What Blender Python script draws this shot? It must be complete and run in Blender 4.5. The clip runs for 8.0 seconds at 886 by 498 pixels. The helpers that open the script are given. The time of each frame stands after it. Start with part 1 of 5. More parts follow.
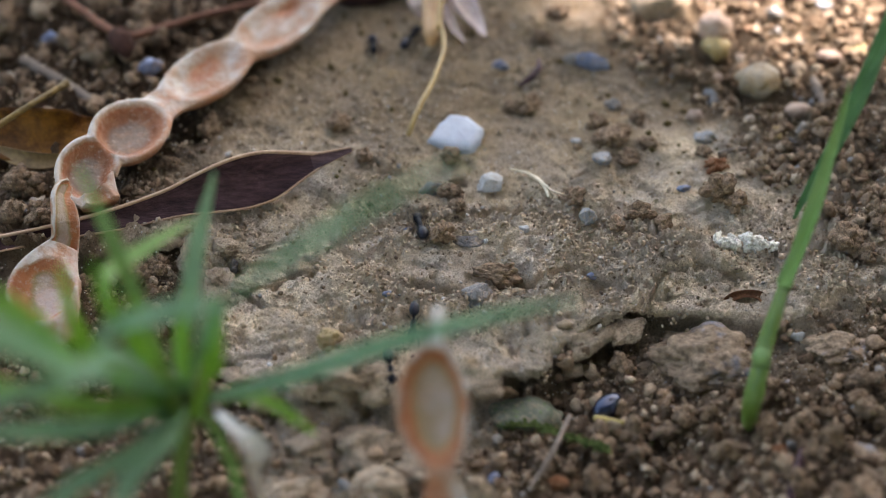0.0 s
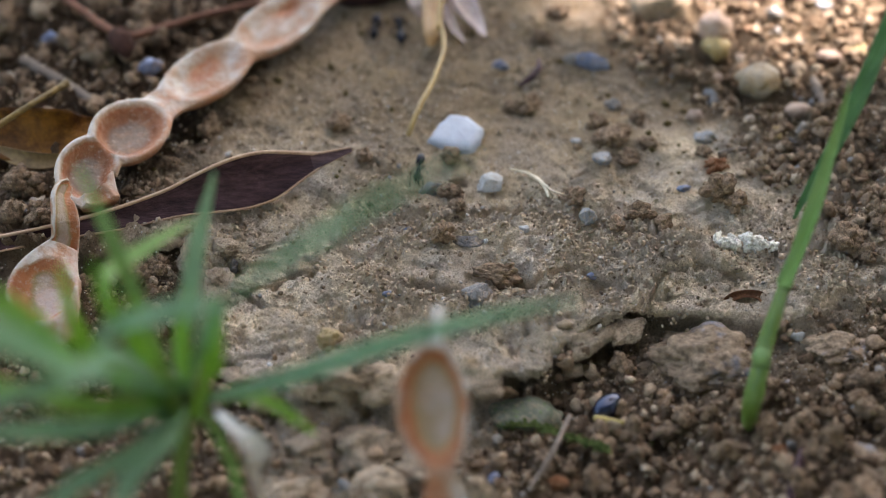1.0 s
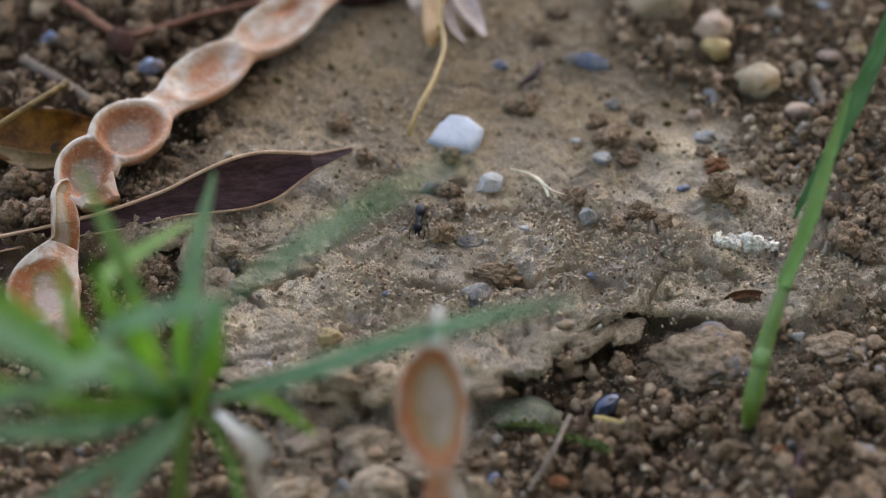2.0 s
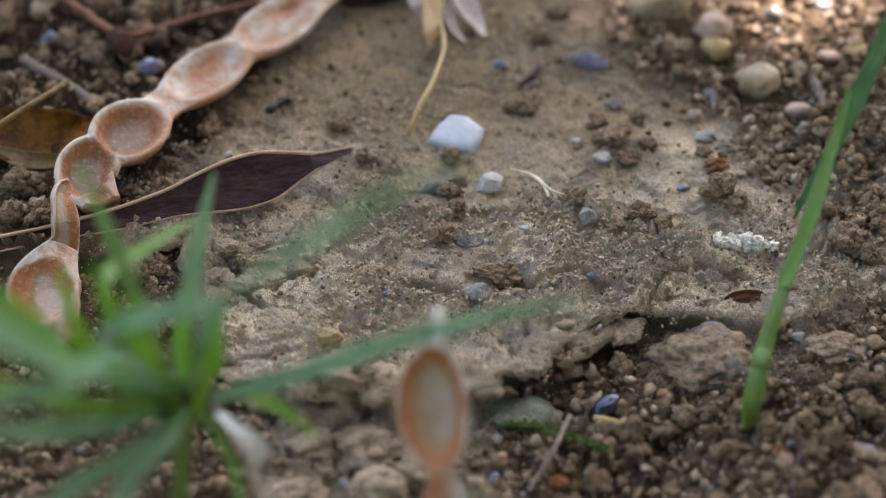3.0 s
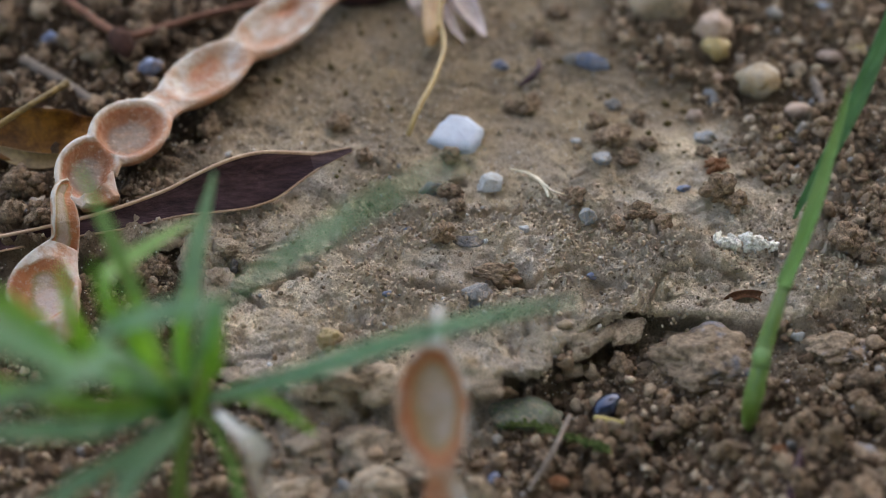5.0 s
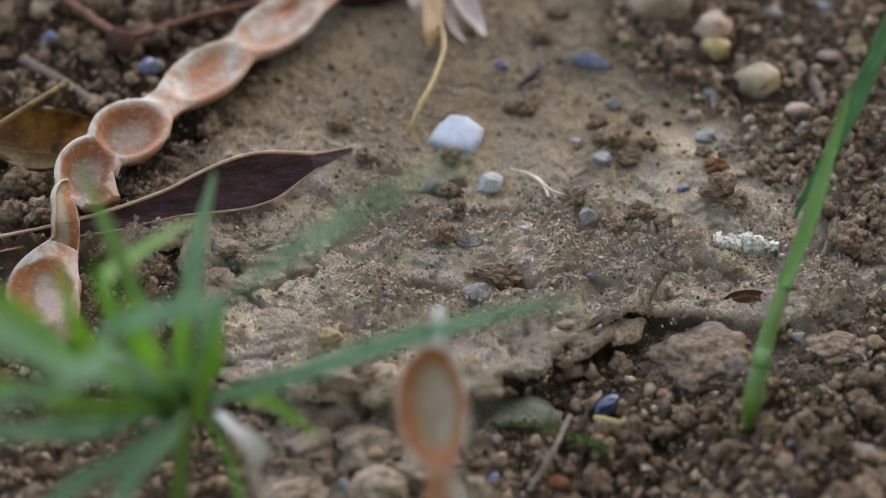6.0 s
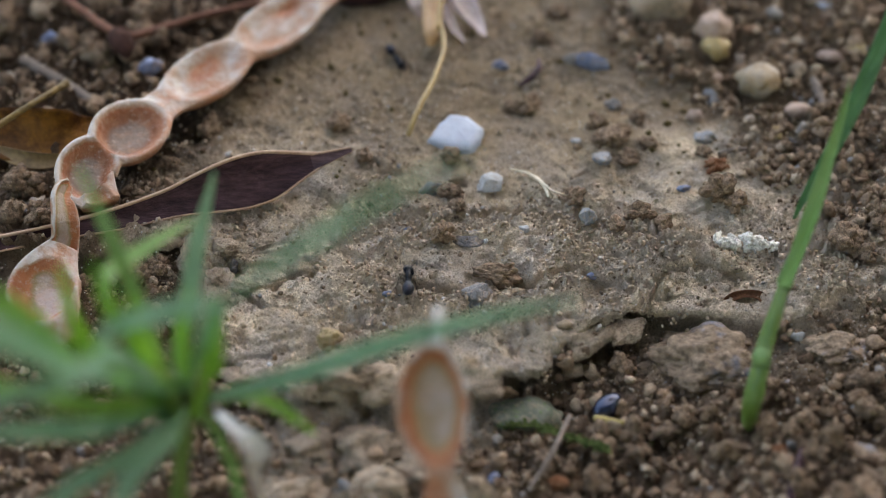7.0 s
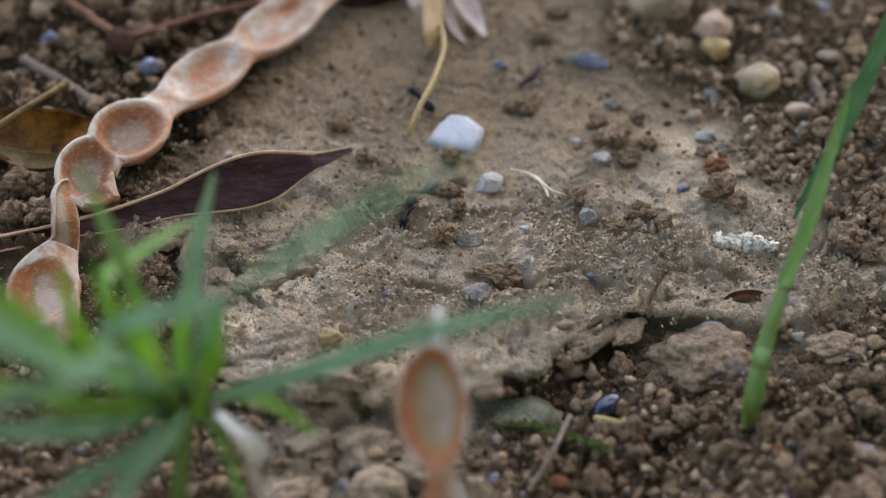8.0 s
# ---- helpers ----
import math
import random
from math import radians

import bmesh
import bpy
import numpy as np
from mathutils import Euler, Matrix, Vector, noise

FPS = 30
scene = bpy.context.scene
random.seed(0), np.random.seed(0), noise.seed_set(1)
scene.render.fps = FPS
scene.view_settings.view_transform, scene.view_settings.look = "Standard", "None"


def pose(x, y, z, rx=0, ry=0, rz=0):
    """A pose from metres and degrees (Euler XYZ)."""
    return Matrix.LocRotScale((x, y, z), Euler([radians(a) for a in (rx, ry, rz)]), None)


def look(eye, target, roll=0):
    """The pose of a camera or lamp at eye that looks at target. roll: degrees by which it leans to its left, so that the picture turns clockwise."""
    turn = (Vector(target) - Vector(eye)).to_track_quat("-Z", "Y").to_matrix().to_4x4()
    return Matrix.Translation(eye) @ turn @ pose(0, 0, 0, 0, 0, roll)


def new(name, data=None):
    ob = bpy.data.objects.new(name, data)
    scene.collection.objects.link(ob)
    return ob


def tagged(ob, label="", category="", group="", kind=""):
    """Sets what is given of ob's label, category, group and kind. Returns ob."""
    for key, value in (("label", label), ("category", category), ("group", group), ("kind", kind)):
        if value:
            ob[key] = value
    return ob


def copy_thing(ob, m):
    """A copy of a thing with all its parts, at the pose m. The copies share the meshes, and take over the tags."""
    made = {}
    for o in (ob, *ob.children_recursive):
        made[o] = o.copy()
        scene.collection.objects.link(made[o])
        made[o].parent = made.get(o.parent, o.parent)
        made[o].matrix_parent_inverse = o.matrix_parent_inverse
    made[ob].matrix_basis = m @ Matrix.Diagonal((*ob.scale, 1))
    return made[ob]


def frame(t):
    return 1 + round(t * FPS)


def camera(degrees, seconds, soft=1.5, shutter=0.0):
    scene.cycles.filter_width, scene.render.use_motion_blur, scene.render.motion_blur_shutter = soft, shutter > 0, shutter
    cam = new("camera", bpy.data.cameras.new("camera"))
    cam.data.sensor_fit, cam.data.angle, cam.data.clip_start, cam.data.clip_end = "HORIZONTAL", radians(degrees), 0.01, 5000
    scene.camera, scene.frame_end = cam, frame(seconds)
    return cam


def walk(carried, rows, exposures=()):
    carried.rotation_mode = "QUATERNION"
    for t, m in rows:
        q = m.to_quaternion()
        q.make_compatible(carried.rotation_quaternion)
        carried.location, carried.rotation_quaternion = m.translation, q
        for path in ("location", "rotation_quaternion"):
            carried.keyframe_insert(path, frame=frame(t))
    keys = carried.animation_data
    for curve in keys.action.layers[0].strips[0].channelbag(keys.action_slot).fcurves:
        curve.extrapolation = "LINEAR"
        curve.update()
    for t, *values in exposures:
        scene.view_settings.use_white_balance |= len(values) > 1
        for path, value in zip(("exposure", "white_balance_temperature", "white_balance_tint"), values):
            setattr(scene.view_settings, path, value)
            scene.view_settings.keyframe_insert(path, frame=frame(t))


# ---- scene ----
# ---------- camera: stands still, close to the ground ----------
cam = camera(24, 8.0, soft=0.8, shutter=0.4)
EYE = (0.0, -0.334, 0.301)
walk(cam, [(0.0, look(EYE, (0, 0, 0))), (8.0, look(EYE, (0, 0, 0)))],
     exposures=[(0.0, 3.08, 7450, 11.5), (8.0, 3.08, 7450, 11.5)])
cam.data.dof.use_dof = True
cam.data.dof.focus_distance = 0.446
cam.data.dof.aperture_fstop = 7.0

# ---------- world and sun ----------
SUN = Vector((0.35, 0.45, 0.82)).normalized()
world = bpy.data.worlds.new("sky")
scene.world = world
world.use_nodes = True
wn = world.node_tree
sky = wn.nodes.new("ShaderNodeTexSky")
sky.sky_type, sky.sun_disc = "NISHITA", False
sky.sun_elevation = math.asin(SUN.z)
sky.sun_rotation = math.atan2(SUN.x, SUN.y)
sky.air_density, sky.dust_density = 1.0, 2.0
wn.links.new(sky.outputs[0], wn.nodes["Background"].inputs[0])
wn.nodes["Background"].inputs[1].default_value = 0.10
lamp = new("sun", bpy.data.lights.new("sun", "SUN"))
lamp.data.energy, lamp.data.angle, lamp.data.color = 5.0, radians(0.53), (0.91, 0.885, 1.0)
lamp.matrix_basis = look(SUN * 20, (0, 0, 0))


# ---------- node helpers ----------
class Paint:
    def __init__(self, name, rough=0.85, spec=0.3):
        self.m = bpy.data.materials.new(name)
        self.m.use_nodes = True
        self.t = self.m.node_tree
        self.b = self.t.nodes["Principled BSDF"]
        self.b.inputs["Roughness"].default_value = rough
        self.b.inputs["Specular IOR Level"].default_value = spec
        self.co = self.node("ShaderNodeTexCoord").outputs["Object"]

    def node(self, kind):
        return self.t.nodes.new(kind)

    def link(self, a, b):
        self.t.links.new(a, b)

    def noise(self, scale, detail=3.0, rough=0.6, distort=0.0):
        n = self.node("ShaderNodeTexNoise")
        self.link(self.co, n.inputs["Vector"])
        n.inputs["Scale"].default_value, n.inputs["Detail"].default_value = scale, detail
        n.inputs["Roughness"].default_value, n.inputs["Distortion"].default_value = rough, distort
        return n.outputs["Fac"]

    def cells(self, scale):
        n = self.node("ShaderNodeTexVoronoi")
        self.link(self.co, n.inputs["Vector"])
        n.inputs["Scale"].default_value = scale
        return n.outputs["Distance"], n.outputs["Color"]

    def ramp(self, fac, *stops):
        n = self.node("ShaderNodeValToRGB")
        e = n.color_ramp.elements
        while len(e) < len(stops):
            e.new(0.5)
        for el, (p, c) in zip(e, stops):
            el.position = p
            el.color = (*c, 1) if isinstance(c, tuple) else (c, c, c, 1)
        self.link(fac, n.inputs[0])
        return n.outputs[0]

    def mix(self, fac, a, b, how="MIX"):
        n = self.node("ShaderNodeMix")
        n.data_type, n.blend_type = "RGBA", how
        for s, v in ((n.inputs[0], fac), (n.inputs[6], a), (n.inputs[7], b)):
            if isinstance(v, (int, float)):
                s.default_value = v if s.type == "VALUE" else (v, v, v, 1)
            elif isinstance(v, tuple):
                s.default_value = (*v, 1)
            else:
                self.link(v, s)
        return n.outputs[2]

    def math(self, how, a, b=0.0):
        n = self.node("ShaderNodeMath")
        n.operation = how
        for s, v in ((n.inputs[0], a), (n.inputs[1], b)):
            if isinstance(v, (int, float)):
                s.default_value = v
            else:
                self.link(v, s)
        return n.outputs[0]

    def attr(self, name):
        n = self.node("ShaderNodeAttribute")
        n.attribute_name = name
        return n.outputs["Fac"]

    def island(self):
        return self.node("ShaderNodeNewGeometry").outputs["Random Per Island"]

    def chance(self):
        return self.node("ShaderNodeObjectInfo").outputs["Random"]

    def bump(self, height, dist, strength=1.0, after=None):
        n = self.node("ShaderNodeBump")
        n.inputs["Strength"].default_value, n.inputs["Distance"].default_value = strength, dist
        self.link(height, n.inputs["Height"])
        if after is not None:
            self.link(after, n.inputs["Normal"])
        return n.outputs[0]

    def done(self, color, normal=None, rough=None):
        if isinstance(color, tuple):
            self.b.inputs["Base Color"].default_value = (*color, 1)
        else:
            self.link(color, self.b.inputs["Base Color"])
        if normal is not None:
            self.link(normal, self.b.inputs["Normal"])
        if rough is not None:
            self.link(rough, self.b.inputs["Roughness"])
        return self.m


# ---------- materials ----------
def soil_paint():
    p = Paint("soil", 0.95, 0.15)
    loose_at, silt = p.attr("loose"), p.attr("silt")
    fine = p.noise(1500, 5, 0.7)
    mid = p.noise(300, 6, 0.68, 0.4)
    tan = p.mix(p.ramp(p.noise(34, 4, 0.6), (0.36, 0.0), (0.64, 1.0)), (0.640, 0.500, 0.335), (0.535, 0.407, 0.268))
    grey = p.mix(p.ramp(p.noise(75, 5, 0.65), (0.42, 0.0), (0.60, 1.0)), tan, (0.495, 0.402, 0.305))
    crust = p.mix(p.ramp(p.noise(120, 5, 0.7, 0.5), (0.56, 0.0), (0.70, 0.65)), grey, (0.38, 0.245, 0.122))
    loose = p.mix(p.ramp(p.noise(90, 4), (0.3, 0.0), (0.7, 1.0)), (0.112, 0.072, 0.044), (0.222, 0.148, 0.092))
    col = p.mix(loose_at, crust, loose)
    # dark tone in the noise hollows stands for shaded crevices; dusty crests are pale
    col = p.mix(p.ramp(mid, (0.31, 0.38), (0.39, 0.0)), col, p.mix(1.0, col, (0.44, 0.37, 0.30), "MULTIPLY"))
    col = p.mix(p.ramp(mid, (0.56, 0.0), (0.74, 0.50)), col, (0.56, 0.455, 0.335))
    col = p.mix(1.0, col, p.ramp(p.noise(130, 6, 0.72), (0.30, 0.74), (0.48, 1.0), (0.70, 1.24)), "MULTIPLY")
    col = p.mix(1.0, col, p.ramp(fine, (0.30, 0.62), (0.46, 1.0), (0.72, 1.36)), "MULTIPLY")
    col = p.mix(1.0, col, p.ramp(p.noise(2700, 3, 0.6), (0.31, 0.40), (0.40, 1.0), (0.66, 1.0), (0.74, 1.35)), "MULTIPLY")
    # darker by the position mask set on the ground mesh
    col = p.mix(p.attr("darkening"), col, p.mix(1.0, col, (0.405, 0.372, 0.325), "MULTIPLY"))
    # dark grains of humus in drifts, pale grains singly
    dist, tone = p.cells(1700)
    pick = p.node("ShaderNodeSeparateColor")
    p.link(tone, pick.inputs[0])
    near = p.ramp(dist, (0.24, 1.0), (0.42, 0.0))
    drift = p.ramp(p.noise(85, 4, 0.6), (0.52, 0.0), (0.60, 1.0))
    dark = p.math("MULTIPLY", p.math("MULTIPLY", p.math("GREATER_THAN", pick.outputs[0], 0.74), near), drift)
    col = p.mix(p.math("MULTIPLY", dark, 0.72), col, (0.130, 0.100, 0.076))
    pale = p.math("MULTIPLY", p.math("GREATER_THAN", pick.outputs[1], 0.955), near)
    col = p.mix(p.math("MULTIPLY", pale, 0.7), col, (0.66, 0.62, 0.56))
    moss = p.math("MULTIPLY", p.ramp(p.noise(55, 4), (0.60, 0.0), (0.72, 1.0)), p.ramp(p.noise(420, 3), (0.50, 0.0), (0.62, 1.0)))
    col = p.mix(p.math("MULTIPLY", moss, 0.6), col, (0.13, 0.105, 0.035))
    keen = p.math("SUBTRACT", 1.0, p.math("MULTIPLY", silt, 0.55))
    nrm = p.bump(p.math("MULTIPLY", mid, keen), 0.0014, 0.7)
    nrm = p.bump(p.math("MULTIPLY", fine, keen), 0.0019, 1.0, nrm)
    nrm = p.bump(p.math("MULTIPLY", p.noise(4200, 3), keen), 0.0003, 0.8, nrm)
    return p.done(col, nrm)


def crumb_paint():
    p = Paint("crumbs", 0.95, 0.15)
    r = p.island()
    col = p.ramp(r, (0.0, (0.100, 0.062, 0.036)), (0.3, (0.175, 0.112, 0.066)), (0.7, (0.315, 0.215, 0.135)),
                 (0.945, (0.43, 0.32, 0.215)), (0.96, (0.19, 0.18, 0.17)), (0.985, (0.40, 0.33, 0.26)), (1.0, (0.30, 0.165, 0.092)))
    fine = p.noise(1700, 4, 0.7)
    col = p.mix(1.0, col, p.ramp(fine, (0.25, 0.45), (0.5, 0.95), (0.78, 1.5)), "MULTIPLY")
    return p.done(col, p.bump(fine, 0.0006, 0.9))


def grain_paint():
    p = Paint("grains", 0.9, 0.2)
    col = p.ramp(p.island(), (0.0, (0.14, 0.098, 0.064)), (0.25, (0.27, 0.192, 0.122)), (0.60, (0.40, 0.300, 0.200)),
                 (0.92, (0.47, 0.362, 0.248)), (0.955, (0.22, 0.20, 0.18)), (0.985, (0.46, 0.40, 0.32)), (1.0, (0.60, 0.56, 0.50)))
    fine = p.noise(2500, 3, 0.7)
    col = p.mix(1.0, col, p.ramp(fine, (0.3, 0.6), (0.7, 1.3)), "MULTIPLY")
    return p.done(col, p.bump(fine, 0.0004, 0.8))


def stone_paint(name, a, b, spot, rough=0.7, scale=300, bump=0.0003, dirt=0.7, grain=0.5):
    p = Paint(name, rough, 0.22)
    scale *= 0.006
    col = p.mix(p.ramp(p.noise(scale, 5, 0.65), (0.35, 0.0), (0.66, 1.0)), a, b)
    col = p.mix(p.ramp(p.noise(scale * 4, 3), (0.56, 0.0), (0.70, 0.8)), col, spot)
    soil = p.ramp(p.noise(2.2, 6, 0.72), (0.50, 0.0), (0.62, dirt))
    col = p.mix(soil, col, (0.26, 0.18, 0.115))
    fine = p.noise(9, 4, 0.7)
    col = p.mix(grain, col, p.mix(1.0, col, p.ramp(fine, (0.30, 0.45), (0.5, 1.0), (0.72, 1.7)), "MULTIPLY"))
    col = p.mix(1.0, col, p.ramp(p.chance(), (0.0, 0.75), (1.0, 1.22)), "MULTIPLY")
    if name == "clod":
        col = p.mix(1.0, col, p.ramp(p.noise(3.2, 2), (0.35, 0.55), (0.5, 1.0), (0.66, 1.35)), "MULTIPLY")
    nrm = p.bump(p.noise(scale * 6, 4, 0.7), bump * 0.45, 0.8)
    nrm = p.bump(fine, 0.00014, grain, nrm)
    return p.done(col, nrm)


def pod_paint(name="pod_shell", mess=0.45, floor=((0.180, 0.120, 0.082), (0.205, 0.165, 0.132)), flush=(0.235, 0.100, 0.048)):
    p = Paint(name, 0.55, 0.35)
    h = p.attr("hollow")
    n = p.noise(140, 4)
    wob = p.math("ADD", h, p.math("MULTIPLY", p.math("SUBTRACT", n, 0.5), mess))
    col = p.ramp(wob, (0.0, (0.415, 0.355, 0.295)), (0.065, (0.305, 0.210, 0.145)), (0.10, (0.290, 0.175, 0.108)), (0.18, (0.27, 0.094, 0.037)), (0.56, flush),
                 (0.74, floor[0]), (0.95, floor[1]))
    col = p.mix(p.ramp(p.noise(600, 4), (0.5, 0.0), (0.75, 0.5)), col, (0.40, 0.22, 0.12))
    flank = p.ramp(p.attr("across"), (0.0, 1.0), (0.55, 0.25), (0.85, 0.0))
    stain = p.math("MULTIPLY", flank, p.ramp(p.noise(75, 5, 0.6), (0.40, 0.0), (0.58, 0.70)))
    stain = p.math("MULTIPLY", stain, p.ramp(h, (0.3, 1.0), (0.7, 0.15)))
    col = p.mix(stain, col, (0.33, 0.13, 0.055))
    col = p.mix(p.ramp(p.noise(900, 3), (0.55, 0.0), (0.72, 0.5)), col, (0.43, 0.36, 0.29))
    nrm = p.bump(p.noise(420, 5, 0.65), 0.0010, 0.7)
    p.b.inputs["Subsurface Weight"].default_value = 0.15
    p.b.inputs["Subsurface Radius"].default_value = (0.002, 0.001, 0.0006)
    return p.done(col, nrm)


def simple(name, a, b, scale, rough=0.6, bump=0.0003, spec=0.35, see=0.0):
    p = Paint(name, rough, spec)
    col = p.mix(p.ramp(p.noise(scale, 5, 0.65), (0.33, 0.0), (0.67, 1.0)), a, b)
    col = p.mix(1.0, col, p.ramp(p.noise(scale * 7, 3), (0.3, 0.75), (0.7, 1.2)), "MULTIPLY")
    nrm = p.bump(p.noise(scale * 4, 4), bump, 0.6)
    if see:
        p.b.inputs["Subsurface Weight"].default_value = see
        p.b.inputs["Subsurface Radius"].default_value = (0.0015, 0.002, 0.0005)
    return p.done(col, nrm)


def grass_paint(name, a, b, through_light=0.62):
    p = Paint(name, 0.42, 0.45)
    u = p.attr("across")
    w = p.node("ShaderNodeTexWave")
    w.inputs["Scale"].default_value, w.inputs["Distortion"].default_value = 1.0, 0.3
    vec = p.node("ShaderNodeCombineXYZ")
    p.link(p.math("MULTIPLY", u, 3.2), vec.inputs[0])
    p.link(vec.outputs[0], w.inputs["Vector"])
    col = p.mix(p.ramp(p.noise(90, 3), (0.3, 0.0), (0.7, 1.0)), a, b)
    col = p.mix(p.math("MULTIPLY", w.outputs["Fac"], 0.38), col, p.mix(1.0, col, (1.9, 1.7, 1.9), "MULTIPLY"))
    out = p.done(col, p.bump(w.outputs["Fac"], 0.0002, 0.5))
    glow = p.node("ShaderNodeBsdfTranslucent")
    p.link(col, glow.inputs[0])
    both = p.node("ShaderNodeMixShader")
    both.inputs[0].default_value = through_light
    p.link(p.b.outputs[0], both.inputs[1])
    p.link(glow.outputs[0], both.inputs[2])
    p.link(both.outputs[0], p.t.nodes["Material Output"].inputs[0])
    return out


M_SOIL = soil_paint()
M_CRUMB = crumb_paint()
M_GRAIN = grain_paint()
M_POD = pod_paint()
M_WARMPOD = pod_paint("pod_shell_warm", 0.95, ((0.235, 0.175, 0.075), (0.335, 0.260, 0.205)), (0.36, 0.13, 0.045))
M_GRASS = grass_paint("grass_blade", (0.165, 0.325, 0.055), (0.280, 0.455, 0.082))
M_BLUEGRASS = grass_paint("grass_bluish", (0.165, 0.315, 0.168), (0.260, 0.430, 0.240))
M_SHOOTLEAF = grass_paint("shoot_leaf", (0.100, 0.215, 0.100), (0.160, 0.300, 0.145))
M_STEM = grass_paint("grass_stem", (0.115, 0.235, 0.045), (0.185, 0.310, 0.085), 0.12)
M_SHEATH = grass_paint("grass_sheath", (0.060, 0.118, 0.014), (0.110, 0.180, 0.034), 0.08)
M_COLLAR = grass_paint("grass_collar", (0.10, 0.19, 0.045), (0.14, 0.235, 0.07), 0.1)


def fibre_paint(name, a, b):
    p = Paint(name, 0.55, 0.12)
    run = p.node("ShaderNodeMapping")
    run.inputs["Scale"].default_value = (0.16, 1.0, 1.0)
    run.inputs["Rotation"].default_value = (0.0, 0.0, -0.3)
    p.link(p.co, run.inputs["Vector"])
    p.co = run.outputs[0]
    fibre = p.noise(900, 5, 0.65)
    col = p.mix(p.ramp(p.noise(150, 4), (0.35, 0.0), (0.66, 1.0)), a, b)
    col = p.mix(1.0, col, p.ramp(fibre, (0.32, 0.5), (0.5, 1.0), (0.70, 1.7)), "MULTIPLY")
    return p.done(col, p.bump(fibre, 0.0008, 0.7))


M_DARKPOD = fibre_paint("dark_pod", (0.026, 0.012, 0.013), (0.072, 0.036, 0.037))
M_PODTIP = fibre_paint("pod_tip", (0.052, 0.030, 0.033), (0.130, 0.078, 0.078))
M_RIM = simple("pod_rim", (0.30, 0.17, 0.10), (0.40, 0.26, 0.16), 300, 0.55)
M_DRYLEAF = simple("dry_leaf", (0.050, 0.017, 0.004), (0.240, 0.100, 0.012), 130, 0.5, 0.0008, 0.15)
M_LEAFEDGE = simple("dry_leaf_edge", (0.13, 0.075, 0.026), (0.22, 0.14, 0.055), 150, 0.6)
M_TWIG = simple("red_twig", (0.105, 0.044, 0.027), (0.20, 0.095, 0.058), 160, 0.7, 0.0010, 0.1)
M_KNOT = simple("twig_knot", (0.030, 0.014, 0.010), (0.075, 0.034, 0.024), 400, 0.9, 0.0015, 0.1)
M_STALK = simple("leaf_stalk", (0.085, 0.052, 0.016), (0.185, 0.118, 0.040), 260, 0.6, 0.0006, 0.2)
M_GREYTWIG = simple("grey_twig", (0.12, 0.09, 0.068), (0.20, 0.155, 0.12), 150, 0.9, 0.0008, 0.1)
M_SCRAP = simple("leaf_scrap", (0.060, 0.025, 0.012), (0.15, 0.068, 0.032), 300, 0.8, 0.0008, 0.1)
M_MOSS = simple("moss", (0.050, 0.075, 0.018), (0.095, 0.120, 0.036), 500, 0.9, 0.0015, 0.1)
M_OLIVE = simple("olive_speck", (0.075, 0.058, 0.020), (0.130, 0.090, 0.036), 600, 0.95, 0.0006, 0.1)
M_STRAW = simple("straw", (0.27, 0.165, 0.06), (0.37, 0.25, 0.10), 200, 0.5)
M_HUSK = simple("husk", (0.29, 0.145, 0.06), (0.38, 0.23, 0.09), 130, 0.5)
M_PETAL = simple("dry_petal", (0.36, 0.26, 0.215), (0.46, 0.36, 0.31), 160, 0.5, see=0.2)
M_CREAMTIP = simple("pale_tip", (0.58, 0.52, 0.45), (0.70, 0.65, 0.58), 200, 0.5)
M_ROOT = simple("rootlet", (0.46, 0.37, 0.25), (0.58, 0.48, 0.34), 400, 0.6)
M_BARK = simple("bark", (0.10, 0.075, 0.055), (0.20, 0.15, 0.11), 12, 0.9, 0.01)
M_LEAF = simple("tree_leaf", (0.05, 0.11, 0.03), (0.09, 0.17, 0.045), 20, 0.5)
M_ANT = simple("ant_black", (0.003, 0.003, 0.004), (0.006, 0.005, 0.006), 1500, 0.40, 0.00005, 0.10)
M_GASTER = simple("ant_gaster", (0.004, 0.004, 0.007), (0.008, 0.007, 0.011), 1500, 0.30, 0.00005, 0.20)
M_WHITE = stone_paint("white_stone", (0.325, 0.335, 0.350), (0.270, 0.288, 0.315), (0.30, 0.295, 0.28), 0.5, 250, 0.0002, 0.12, 0.08)
M_QUARTZ = stone_paint("quartz", (0.36, 0.345, 0.315), (0.27, 0.255, 0.23), (0.42, 0.37, 0.30), 0.6, 300, 0.0004, 0.35, 0.35)
M_CREAM = stone_paint("cream_stone", (0.245, 0.178, 0.108), (0.185, 0.135, 0.086), (0.21, 0.125, 0.066), 0.75, 300, 0.0009, 0.85, 0.8)
M_AMBER = stone_paint("amber_stone", (0.48, 0.335, 0.145), (0.41, 0.275, 0.105), (0.50, 0.42, 0.27), 0.4, 120, 0.0002, 0.15, 0.15)
M_TAWNY = stone_paint("tawny_stone", (0.285, 0.225, 0.155), (0.275, 0.170, 0.070), (0.245, 0.215, 0.175), 0.5, 260, 0.0005, 0.35, 0.6)
M_YELLOW = stone_paint("yellow_stone", (0.300, 0.222, 0.098), (0.255, 0.185, 0.090), (0.341, 0.286, 0.176), 0.8, 200, 0.0005, 0.8)
M_PINK = stone_paint("pink_stone", (0.396, 0.277, 0.205), (0.356, 0.238, 0.172), (0.436, 0.343, 0.277), 0.7, 300, 0.0006, 0.6)
M_RED = stone_paint("red_stone", (0.225, 0.085, 0.036), (0.285, 0.125, 0.054), (0.17, 0.065, 0.030), 0.9, 400, 0.001, 0.6)
